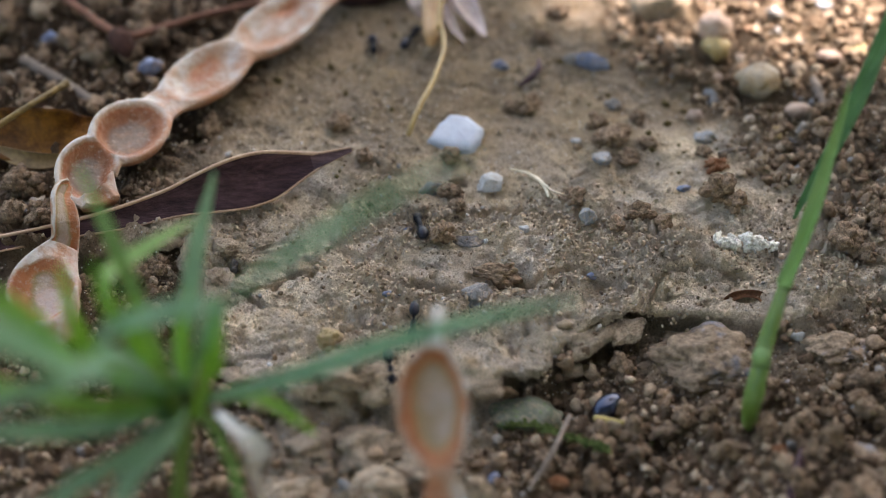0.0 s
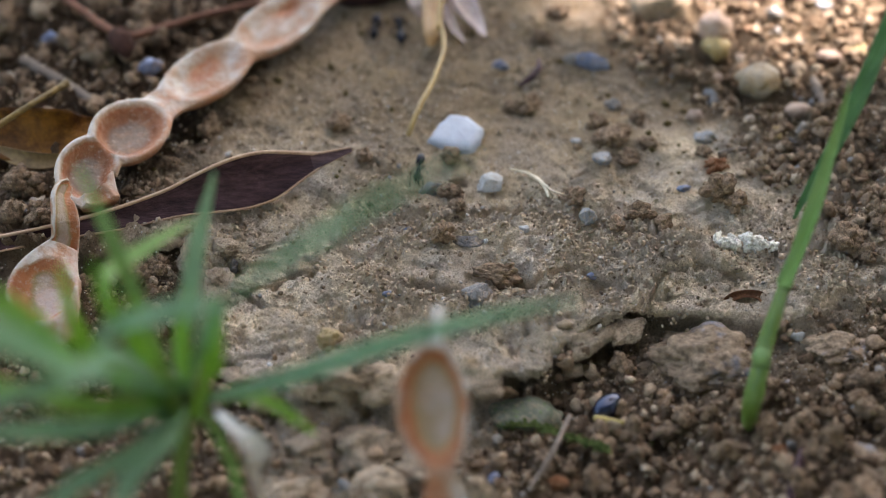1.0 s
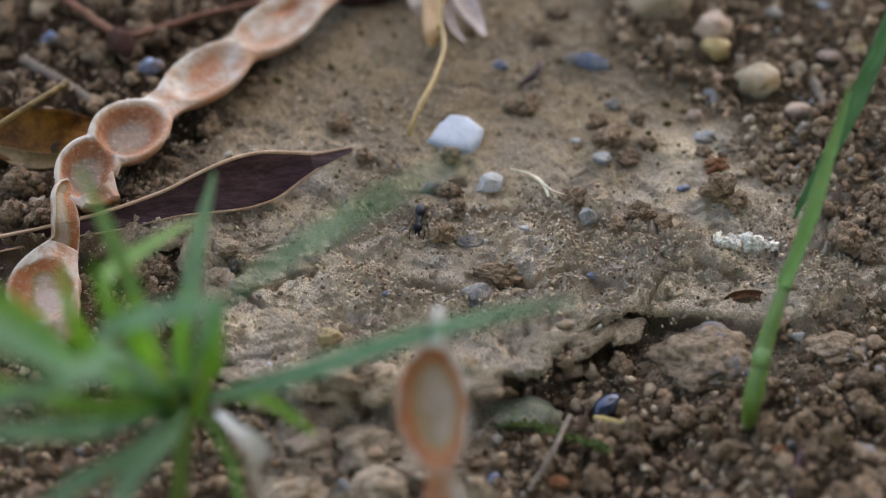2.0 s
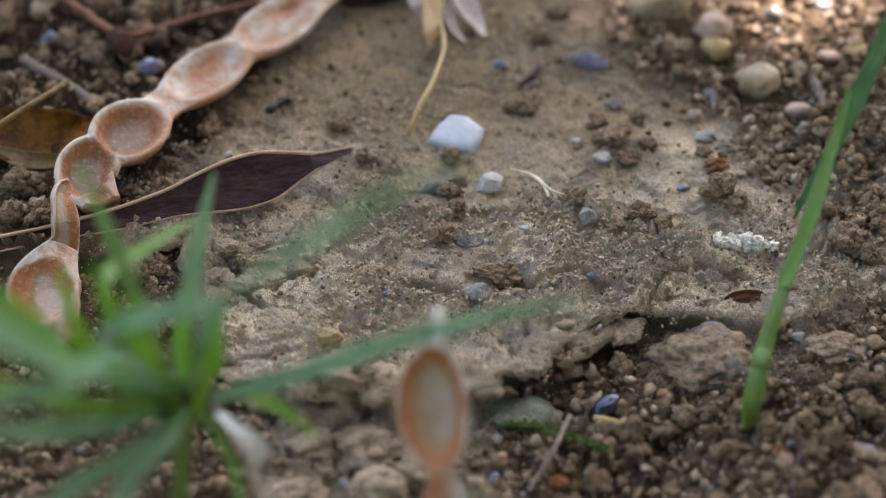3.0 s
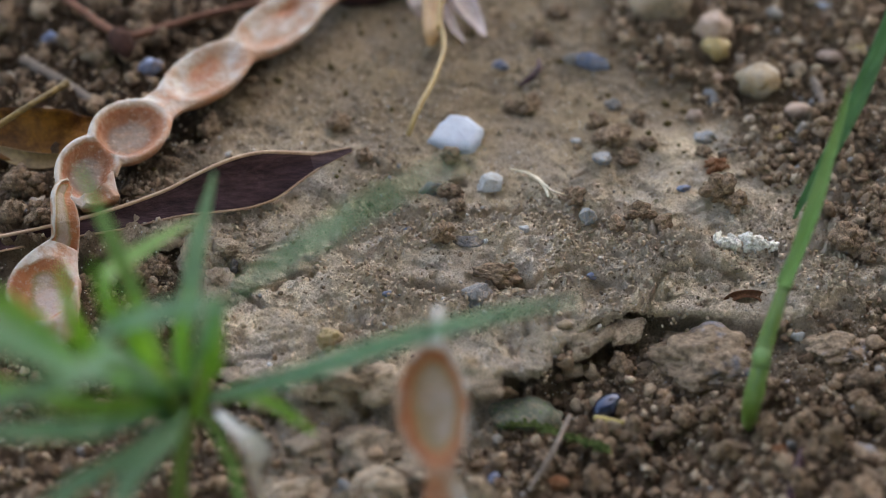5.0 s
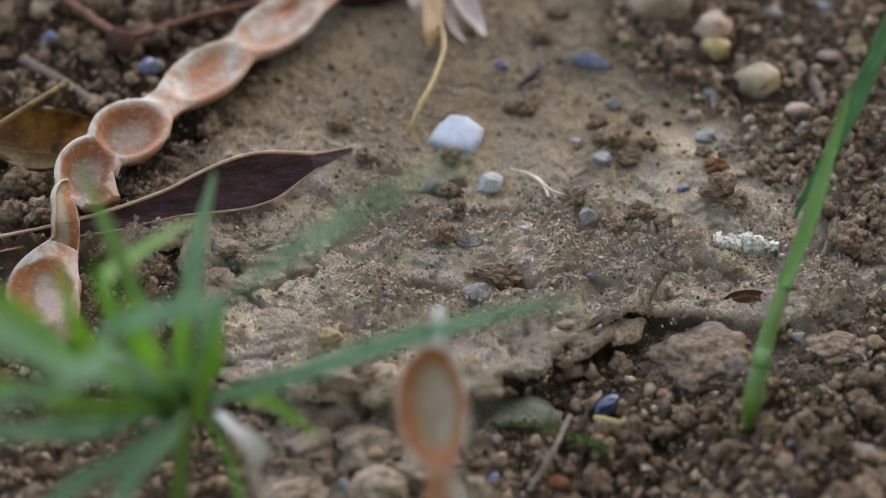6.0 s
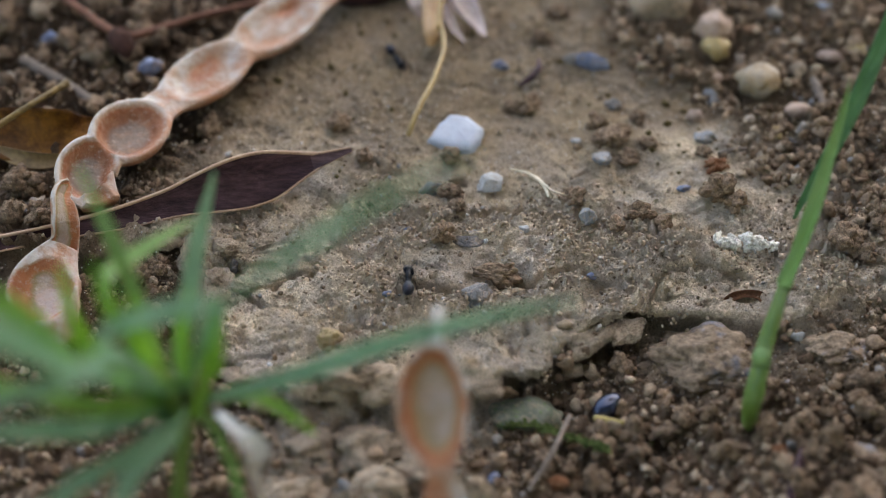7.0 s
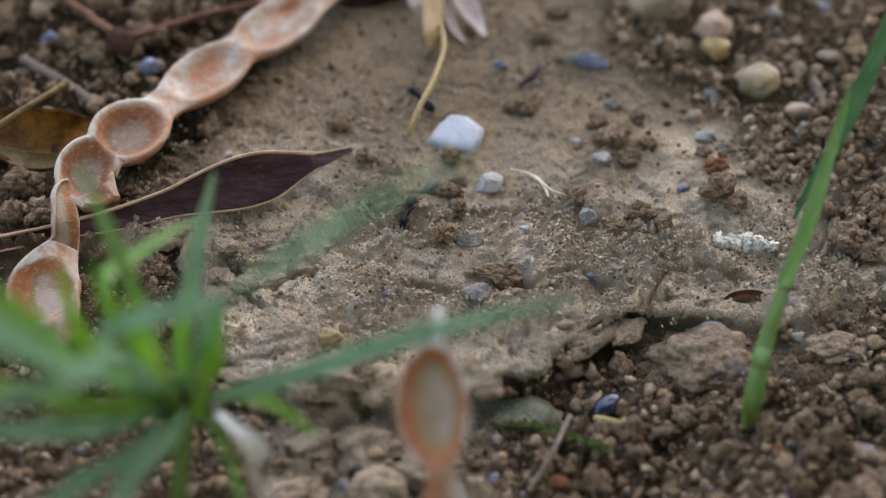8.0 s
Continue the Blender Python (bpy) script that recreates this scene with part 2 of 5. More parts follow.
M_BLUE = stone_paint("blue_stone", (0.12, 0.14, 0.20), (0.18, 0.20, 0.27), (0.24, 0.25, 0.30), 0.5, 250)
M_GREY = stone_paint("grey_stone", (0.125, 0.116, 0.106), (0.205, 0.188, 0.166), (0.075, 0.072, 0.070), 0.85, 420, 0.0006, 0.8, 0.9)
M_SLATE = stone_paint("slate", (0.20, 0.205, 0.21), (0.33, 0.31, 0.28), (0.13, 0.13, 0.13), 0.8, 350, 0.0005, 0.8)
M_ROCK = stone_paint("rock", (0.225, 0.158, 0.100), (0.150, 0.102, 0.064), (0.150, 0.168, 0.205), 0.9, 70, 0.0014, 0.30, 1.0)
M_SLAB = stone_paint("crust_slab", (0.325, 0.247, 0.168), (0.22, 0.158, 0.102), (0.40, 0.315, 0.222), 0.95, 450, 0.0012, 0.4, 0.85)
M_GREEN = stone_paint("green_stone", (0.095, 0.105, 0.068), (0.14, 0.14, 0.105), (0.07, 0.12, 0.02), 0.8, 300, 0.0005, 0.7)
M_CLOD = stone_paint("clod", (0.210, 0.136, 0.081), (0.105, 0.066, 0.039), (0.31, 0.22, 0.142), 0.95, 420, 0.0005, 0.4, 0.7)
M_CHALK = stone_paint("chalk", (0.88, 0.83, 0.72), (0.76, 0.70, 0.57), (0.56, 0.48, 0.36), 0.9, 500, 0.0005, 0.6, 0.3)
M_BEAD = simple("seed_coat", (0.006, 0.008, 0.018), (0.010, 0.012, 0.026), 200, 0.27, 0.00001, 0.8)
# blue of the reflected sky is put into the highlight's tint
M_BEAD.node_tree.nodes["Principled BSDF"].inputs["Specular Tint"].default_value = (0.78, 0.83, 1.0, 1.0)
M_ARIL = simple("seed_aril", (0.24, 0.17, 0.035), (0.34, 0.26, 0.09), 300, 0.6)

# -- relief --
_rng = np.random.RandomState(7)
_LAT = _rng.rand(256, 256)


def value_noise(x, y):
    xi, yi = np.floor(x).astype(int), np.floor(y).astype(int)
    fx, fy = x - xi, y - yi
    fx, fy = fx * fx * (3 - 2 * fx), fy * fy * (3 - 2 * fy)
    x0, x1, y0, y1 = xi & 255, (xi + 1) & 255, yi & 255, (yi + 1) & 255
    top = _LAT[x0, y0] * (1 - fx) + _LAT[x1, y0] * fx
    low = _LAT[x0, y1] * (1 - fx) + _LAT[x1, y1] * fx
    return top * (1 - fy) + low * fy


def fbm(x, y, size, octaves, gain=0.5, off=0.0):
    """Fractal noise from -1 to 1 whose coarsest bumps are size metres."""
    total, amp, norm = 0.0, 1.0, 0.0
    for k in range(octaves):
        s = 2.03 ** k / size
        total = total + amp * (value_noise(x * s + off + 17.3 * k, y * s + 3.1 * off + 9.7 * k) * 2 - 1)
        norm += amp
        amp *= gain
    return total / norm


def granules(x, y, size, off=0.0):
    """Grains pressed together: 1 on their crowns, falling to 0 and below in the gaps between them."""
    gx, gy = x / size + off, y / size + off * 1.7
    ix, iy = np.floor(gx).astype(int), np.floor(gy).astype(int)
    best = np.full(x.shape, 9.0)
    for dx in (-1, 0, 1):
        for dy in (-1, 0, 1):
            cx, cy = ix + dx, iy + dy
            px, py = cx + 0.9 * _LAT[cx & 255, cy & 255], cy + 0.9 * _LAT[(cx + 91) & 255, (cy + 37) & 255]
            grow = 0.75 + 0.6 * _LAT[(cx + 13) & 255, (cy + 171) & 255]
            best = np.minimum(best, ((gx - px) ** 2 + (gy - py) ** 2) / grow)
    return 1 - 1.6 * best


def to_line(x, y, pts):
    """Distance to an open line of points that runs along x, and its side: positive below it."""
    best = np.full(x.shape, 1e9)
    side = np.sign(np.interp(x, [p[0] for p in pts], [p[1] for p in pts]) - y)
    for (ax, ay), (bx, by) in zip(pts, pts[1:]):
        dx, dy = bx - ax, by - ay
        k = np.clip(((x - ax) * dx + (y - ay) * dy) / (dx * dx + dy * dy), 0, 1)
        d = np.hypot(x - ax - k * dx, y - ay - k * dy)
        best = np.minimum(best, d)
    return best, side


def smooth(v, lo, hi):
    k = np.clip((v - lo) / (hi - lo), 0, 1)
    return k * k * (3 - 2 * k)


# the crust ends in a broken ledge; below it the soil is loose
LEDGE = [(-40.0, 0.004), (-0.1563, -0.0007), (-0.0661, -0.0016), (-0.0538, 0.0029), (-0.0517, -0.0106), (-0.0447, -0.0342), (-0.0333, -0.0422), (-0.0198, -0.0393), (-0.0095, -0.0438), (0.0058, -0.0377),
         (0.0167, -0.0381), (0.0236, -0.0313), (0.0323, -0.0235), (0.0432, -0.0189), (0.0607, -0.0209), (0.0748, -0.0209), (0.0853, -0.0141), (0.1224, -0.0070), (40.0, 0.0)]
CRACKS = [[(-0.0393, -0.0114), (-0.0318, -0.0070), (-0.0222, -0.0067), (-0.0173, -0.0091), (-0.0077, -0.0102), (0.0019, -0.0106)],
          [(-0.0105, 0.0180), (-0.0030, 0.0209), (0.0046, 0.0237)],
          [(0.0070, 0.0128), (0.0132, 0.0147), (0.0194, 0.0128)], [(0.0432, -0.0189), (0.0450, -0.0106), (0.0539, -0.0052), (0.0646, -0.0070)],
          [(-0.0505, -0.0070), (-0.0472, -0.0025), (-0.0428, -0.0052), (-0.0381, -0.0034)], [(-0.0472, -0.0025), (-0.0458, 0.0029), (-0.0411, 0.0057)], [(-0.0428, -0.0052), (-0.0429, -0.0123), (-0.0389, -0.0175)], [(-0.0121, 0.0037), (-0.0070, 0.0063), (0.0007, 0.0104), (0.0070, 0.0117)], [(0.0116, -0.0070), (0.0175, -0.0106), (0.0248, -0.0070), (0.0355, -0.0106)]]


def looseness(x, y, right_share=0.95):
    """1 on loose crumbly soil, 0 on the smooth crust."""
    jx, jy = x + fbm(x, y, 0.012, 3, off=4.4) * 0.006, y + fbm(x, y, 0.012, 3, off=8.8) * 0.006
    sd, depth = step(x, y)
    below = smooth(sd, -0.0006, 0.0020) * (1 - 0.45 * smooth(x, 0.036, 0.050) * (1 - smooth(sd, 0.010, 0.018)))
    below = below * (1 - 0.72 * chunky(jx, jy))
    right = smooth(jx - np.interp(jy, [-0.012, -0.001, 0.0195, 0.03, 0.043, 0.06, 0.093], [0.115, 0.098, 0.068, 0.063, 0.058, 0.043, 0.032]), -0.004, 0.012)
    corner = smooth(-jx + 0.35 * jy, 0.058, 0.075)
    return np.clip(np.maximum(np.maximum(below, right * right_share), corner), 0, 1)


def chunky(x, y):
    """1 where the crust has fallen in solid blocks below its ledge."""
    return smooth(x, -0.040, -0.030) * (1 - smooth(x, 0.004, 0.016)) * (1 - smooth(y, -0.030, -0.022))


def stairs(v, rise):
    """Flat treads with short steep risers."""
    k = np.floor(v / rise)
    return (k + smooth(v / rise - k, 0.72, 1.0)) * rise


def step(x, y):
    jx, jy = x + fbm(x, y, 0.009, 4, 0.6, off=2.2) * 0.0035, y + fbm(x, y, 0.009, 4, 0.6, off=6.1) * 0.0035
    d, s = to_line(jx, jy, LEDGE)
    depth = 0.0065 * (1 - 0.35 * smooth(x, 0.045, 0.06)) + 0.0045 * smooth(x, -0.01, 0.02) * (1 - smooth(x, 0.045, 0.07))
    return d * s, depth


def relief(x, y, detail=True):
    sd, depth = step(x, y)
    near = np.exp(-(x * x + y * y) / 0.6)
    z = fbm(x, y, 0.06, 3, off=1.0) * 0.0016 * near
    blocks = chunky(x, y)
    z = z - depth * (1 - 0.45 * blocks) * (0.3 * smooth(sd, -0.0006, 0.0004) + 0.7 * smooth(sd, 0.0006, 0.0026)) * near
    if detail:
        rough = looseness(x, y)
        firm = 1 - rough
        silt = smooth(y + fbm(x, y, 0.02, 2, off=33.0) * 0.012, 0.010, 0.034)
        wx, wy = x + fbm(x, y, 0.004, 4, off=20.0) * 0.0021, y + fbm(x, y, 0.004, 4, off=30.0) * 0.0021
        z = z + fbm(x, y, 0.011, 3, 0.55, off=5.0) * (0.0012 + 0.0028 * rough) * near
        z = z + (np.abs(fbm(x, y, 0.0045, 3, 0.55, off=3.0)) - 0.25) * (-0.0003 + 0.0046 * rough) * near
        z = z + fbm(x, y, 0.0019, 3, 0.7, off=9.0) * (0.00098 - 0.00055 * silt * firm) * near
        # thin layers of the crust, broken off in steps
        layer = fbm(wx, wy * 1.5, 0.020, 5, 0.58, off=50.0)
        z = z + stairs(layer * 0.0050, 0.0009) * firm * (1 - 0.72 * silt) * near
        z = z + stairs(fbm(wx, wy * 1.4, 0.024, 5, 0.55, off=61.0) * 0.0125, 0.0024) * blocks * smooth(sd, -0.004, 0.002) * near
        lumps = smooth(fbm(x, y, 0.016, 3, off=12.0), -0.05, 0.30) * firm * (1 - 0.6 * silt)
        z = z + (0.55 - np.abs(fbm(x, y, 0.0034, 4, 0.62, off=14.0)) * 2.2) * 0.0018 * lumps * near
        crumbly = np.clip(lumps * 1.3 + rough, 0, 1)
        sx, sy = x + fbm(x, y, 0.0016, 2, off=90.0) * 0.0007, y + fbm(x, y, 0.0016, 2, off=95.0) * 0.0007
        z = z + granules(sx, sy, 0.0030, 3.0) * (0.0007 + 0.0007 * rough) * crumbly * near
        z = z + np.maximum(granules(sx, sy, 0.0014, 7.0), -0.8) * 0.00046 * (0.35 + 0.65 * crumbly) * (1 - 0.6 * silt * firm) * near
        pits = smooth(fbm(wx, wy, 0.006, 4, 0.6, off=77.0), 0.30, 0.46)
        z = z - 0.0013 * pits * firm * (1 - 0.5 * silt) * near
        for line in CRACKS:
            d, s = to_line(wx, wy, line)
            z = z - 0.0032 * np.exp(-(d / 0.00048) ** 2) - 0.0007 * (s > 0) * np.exp(-d / 0.003)
    return z
# -- end of relief --


def ground_z(x, y):
    return float(relief(np.array([x]), np.array([y]))[0])


# ---------- mesh helpers ----------
def mesh_of(name, verts, faces, mat, smooth_shade=True, attrs=None):
    me = bpy.data.meshes.new(name)
    me.from_pydata([tuple(v) for v in verts], [], faces)
    me.materials.append(mat)
    me.polygons.foreach_set("use_smooth", [smooth_shade] * len(me.polygons))
    for key, values in (attrs or {}).items():
        me.attributes.new(key, "FLOAT", "POINT").data.foreach_set("value", np.asarray(values, dtype=np.float32))
    me.update()
    return me


def thing(name, at, label, category, group="", kind=""):
    ob = new(name)
    ob.empty_display_size = 0.005
    ob.location = at
    return tagged(ob, label, category, group, kind)


def part(name, made, mat, parent, label=""):
    """Links verts, faces and attributes in world places as one mesh under its parent."""
    verts, faces, attrs = made
    base = Vector(parent.location)
    up_ob = parent.parent
    while up_ob:
        base += up_ob.location
        up_ob = up_ob.parent
    ob = new(name, mesh_of(name, [Vector(v) - base for v in verts], faces, mat, True, attrs))
    ob.parent = parent
    return tagged(ob, label)


def curve_pts(pts, n):
    """n points evenly in parameter on a Catmull-Rom curve; works on tuples of any length."""
    p = np.array(pts, dtype=float)
    if len(p) == 2:
        return np.array([p[0] + (p[1] - p[0]) * k for k in np.linspace(0, 1, n)])
    ext = np.vstack([2 * p[0] - p[1], p, 2 * p[-1] - p[-2]])
    out = []
    for t in np.linspace(0, len(p) - 1, n):
        i = min(int(t), len(p) - 2)
        f = t - i
        a, b, c, d = ext[i:i + 4]
        out.append(0.5 * ((2 * b) + (c - a) * f + (2 * a - 5 * b + 4 * c - d) * f * f + (3 * b - a - 3 * c + d) * f ** 3))
    return np.array(out)


def loft(path, normal, section, n=40, lo=0.0, hi=1.0, caps=True):
    """A solid along path, whose rows are x, y, z, half width. section(half, s) gives its outline as rows of
    (across, along the normal, value of the attribute across, value of the attribute hollow). normal: one way or one a row."""
    rows = curve_pts(path, n)
    nrm = np.array(normal, dtype=float)
    nrm = np.repeat(nrm[None], n, 0) if nrm.ndim == 1 else curve_pts(nrm, n)
    xyz = rows[:, :3]
    tang = np.gradient(xyz, axis=0)
    i0, i1 = int(round(lo * (n - 1))), int(round(hi * (n - 1)))
    verts, across, hollow, faces, k = [], [], [], [], 0
    for i in range(i0, i1 + 1):
        t = tang[i] / np.linalg.norm(tang[i])
        m = nrm[i] - t * (nrm[i] @ t)
        m /= np.linalg.norm(m)
        side = np.cross(t, m)
        sec = section(max(rows[i, 3], 1e-5), i / (n - 1))
        k = len(sec)
        for a, b, u, h in sec:
            verts.append(xyz[i] + side * a + m * b)
            across.append(u)
            hollow.append(h)
    rings = i1 - i0 + 1
    for r in range(rings - 1):
        for j in range(k):
            faces.append((r * k + j, r * k + (j + 1) % k, (r + 1) * k + (j + 1) % k, (r + 1) * k + j))
    if caps:
        faces.append(tuple(range(k))[::-1])
        faces.append(tuple((rings - 1) * k + j for j in range(k)))
    return verts, faces, {"across": across, "hollow": hollow}


def round_section(seg=10, flat=1.0):
    def sec(w, s):
        return [(w * math.cos(a), w * flat * math.sin(a), math.cos(a), 0.0) for a in (2 * math.pi * j / seg for j in range(seg))]
    return sec


def tube(path, n=24, seg=10, flat=1.0, normal=(0.13, -0.4, 0.9)):
    return loft(path, normal, round_section(seg, flat), n)


def blade_section(fold=0.35, thick=0.06, steps=7):
    """A grass blade: folded along its midrib."""
    def sec(w, s):
        us = np.linspace(-1, 1, steps)
        top = [(w * u, w * fold * abs(u) ** 1.3 + w * thick, u, 0.0) for u in us]
        low = [(w * u, w * fold * abs(u) ** 1.3 - w * thick - (w * 0.12 if abs(u) < 0.1 else 0), u, 0.0) for u in us[::-1]]
        return top + low
    return sec


def ball(c, r, turn=0.0, seg=16, rings=10):
    """An ellipsoid, pitched by turn degrees."""
    verts, faces = [], []
    m = pose(0, 0, 0, 0, turn, 0)
    for i in range(rings + 1):
        a = math.pi * i / rings
        for j in range(seg):
            b = 2 * math.pi * j / seg
            v = m @ Vector((r[0] * math.cos(a), r[1] * math.sin(a) * math.cos(b), r[2] * math.sin(a) * math.sin(b)))
            verts.append(Vector(c) + v)
    for i in range(rings):
        for j in range(seg):
            faces.append((i * seg + j, i * seg + (j + 1) % seg, (i + 1) * seg + (j + 1) % seg, (i + 1) * seg + j))
    return verts, faces, {}


def stone_mesh(name, mat, seed, detail=3, angular=0.5, squash=0.7, lump=0.25, knobs=0.0):
    """A stone of unit radius: a ball cut by a few planes and dented by noise."""
    rnd = random.Random(seed)
    bm = bmesh.new()
    bmesh.ops.create_icosphere(bm, subdivisions=detail, radius=1.0)
    planes = []
    for _ in range(9):
        v = Vector((rnd.gauss(0, 1), rnd.gauss(0, 1), rnd.gauss(0, 1))).normalized()
        planes.append((v, rnd.uniform(0.55, 0.92)))
    off = Vector((rnd.uniform(-9, 9), rnd.uniform(-9, 9), rnd.uniform(-9, 9)))
    for v in bm.verts:
        c = v.co.copy()
        for pn, pd in planes:
            over = c.dot(pn) - pd
            if over > 0:
                c -= pn * over * angular
        c *= max(0.45, 1 + lump * noise.fractal(c * 1.5 + off, 0.7, 2.2, 5))
        if knobs:
            d, e = noise.voronoi(c * 2.0 + off)[0][0], noise.voronoi(c * 4.4 + off)[0][0]
            c *= max(0.5, 1 + knobs * (0.35 - 1.5 * d * d) + 0.45 * knobs * (0.30 - 1.5 * e * e))
        v.co = Vector((c.x, c.y, c.z * squash))
    for f in bm.faces:
        f.smooth = True
    me = bpy.data.meshes.new(name)
    bm.to_mesh(me)
    bm.free()
    me.materials.append(mat)
    return me


def clod_mesh(seed, count=26, squash=0.85, detail=4):
    """A clod of unit radius: rough granules stuck together round a core, as one skin."""
    rnd = random.Random(seed)
    grains = [(Vector((0, 0, 0)), 0.60)]
    while len(grains) < count:
        v = Vector((rnd.gauss(0, 1), rnd.gauss(0, 1), rnd.gauss(0, 1))).normalized()
        g = 0.17 + 0.28 * rnd.random() ** 1.6
        grains.append((v * (rnd.uniform(0.62, 1.0) - 0.4 * g), g))
    off = Vector((rnd.uniform(-9, 9), rnd.uniform(-9, 9), rnd.uniform(-9, 9)))
    bm = bmesh.new()
    bmesh.ops.create_icosphere(bm, subdivisions=detail, radius=1.0)
    for v in bm.verts:
        d = v.co.normalized()
        r = 0.0
        for c, g in grains:
            along = c.dot(d)
            miss = c.length_squared - along * along
            if miss < g * g:
                r = max(r, along + math.sqrt(g * g - miss))
        r *= 1 + 0.16 * noise.fractal(d * 4.0 + off, 0.7, 2.2, 4)
        v.co = Vector((d.x * r, d.y * r, d.z * r * squash))
    for f in bm.faces:
        f.smooth = True
    me = bpy.data.meshes.new("clod")
    bm.to_mesh(me)
    bm.free()
    me.materials.append(M_CLOD)
    return me


def stone(name, at, r, mat, label, seed, angular=0.5, squash=0.7, lump=0.25, stretch=(1.0, 1.0), turn=0.0, sink=0.3, group="", category="stone", detail=4, tilt=0.0):
    knobs = {"rock": 0.11, "soil crust": 0.12}.get(category, 0.0)
    if group == "pebbles":
        angular, lump = (min(angular, 0.55), min(lump, 0.2)) if mat in (M_AMBER, M_CREAM, M_PINK, M_TAWNY) else (max(angular, 0.8), max(lump, 0.3))
    if category == "clod":
        ob = new(name, clod_mesh(seed, 32, squash, 5))
        ob.data.materials[0] = mat
    else:
        ob = new(name, stone_mesh(name, mat, seed, 5 if knobs else detail, angular, squash, min(lump, 0.4), knobs))
    z = ground_z(*at)
    ob.matrix_basis = pose(at[0], at[1], z + r * squash * (1 - 2 * sink) , tilt, 0, turn)
    ob.scale = (r * stretch[0], r * stretch[1], r)
    return tagged(ob, label, category, group)


# ---------- the ground ----------
def axis(lo, hi, cell):
    core = np.arange(lo, hi + cell / 2, cell)
    far, stepsize = [], cell
    dist = 0.0
    while dist < 60:
        stepsize *= 1.45
        dist += stepsize
        far.append(dist)
    far = np.array(far)
    return np.concatenate([(lo - far)[::-1], core, hi + far])


def ground():
    gx, gy = np.meshgrid(axis(-0.125, 0.125, 0.0003), axis(-0.088, 0.118, 0.0003))
    ny, nx = gx.shape
    x, y = gx.ravel(), gy.ravel()
    z = relief(x, y)
    sd, depth = step(x, y)
    # the ledge is hollowed out under its rim
    cut = np.exp(-((sd - 0.0013) / 0.0008) ** 2) * np.exp(-(x * x + y * y) / 0.3)
    yy = y + cut * (0.0060 + 0.0035 * fbm(x, y, 0.006, 2, off=40.0)) * smooth(depth, 0.004, 0.011)
    co = np.stack([x, yy, z], 1).astype(np.float32)
    idx = np.arange(nx * ny).reshape(ny, nx)
    quads = np.stack([idx[:-1, :-1], idx[:-1, 1:], idx[1:, 1:], idx[1:, :-1]], -1).reshape(-1, 4)
    me = bpy.data.meshes.new("ground")
    me.vertices.add(len(co))
    me.vertices.foreach_set("co", co.ravel())
    me.loops.add(quads.size)
    me.loops.foreach_set("vertex_index", quads.ravel().astype(np.int32))
    me.polygons.add(len(quads))
    me.polygons.foreach_set("loop_start", np.arange(0, quads.size, 4, dtype=np.int32))
    me.polygons.foreach_set("use_smooth", np.ones(len(quads), dtype=bool))
    # right crumb field tinted dark like loose soil, so its gaps look shaded
    me.attributes.new("loose", "FLOAT", "POINT").data.foreach_set("value", looseness(x, y, 0.6).astype(np.float32))
    silt = smooth(y + fbm(x, y, 0.02, 2, off=33.0) * 0.012, 0.010, 0.034) * (1 - looseness(x, y))
    me.attributes.new("silt", "FLOAT", "POINT").data.foreach_set("value", silt.astype(np.float32))
    # soil colour gets darker towards the back and at the front right
    darkening = smooth(y + fbm(x, y, 0.03, 4, off=70.0) * 0.02, 0.010, 0.048)
    darkening = np.maximum(darkening, 0.8 * smooth(x + fbm(x, y, 0.02, 3, off=71.0) * 0.02, 0.055, 0.085) * smooth(-y, 0.012, 0.03))
    me.attributes.new("darkening", "FLOAT", "POINT").data.foreach_set("value", darkening.astype(np.float32))
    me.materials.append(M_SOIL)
    me.update(calc_edges=True)
    return tagged(new("ground", me), "bare brown soil with a cracked sandy crust and crumbly edge", "ground", kind="structure")


def open_soil(x, y):
    """0 where the dry leaf and the dark pod lie flat on the ground."""
    leaf = (x < -0.076) & (y > 0.018) & (y < 0.042)
    pod = (x > -0.10) & (x < -0.018) & (np.abs(y - (0.0285 + 0.33 * x)) < 0.008)
    free = ~(leaf | pod)
    for px, py, r in ((0.0652, 0.0705, 0.0058), (0.0741, 0.0550, 0.0062), (0.0531, 0.0860, 0.0095), (0.0823, 0.0458, 0.0042), (0.0923, 0.0660, 0.0038)):
        free &= np.hypot(x - px, (y - py) * 0.8) > r
    return free * 1.0


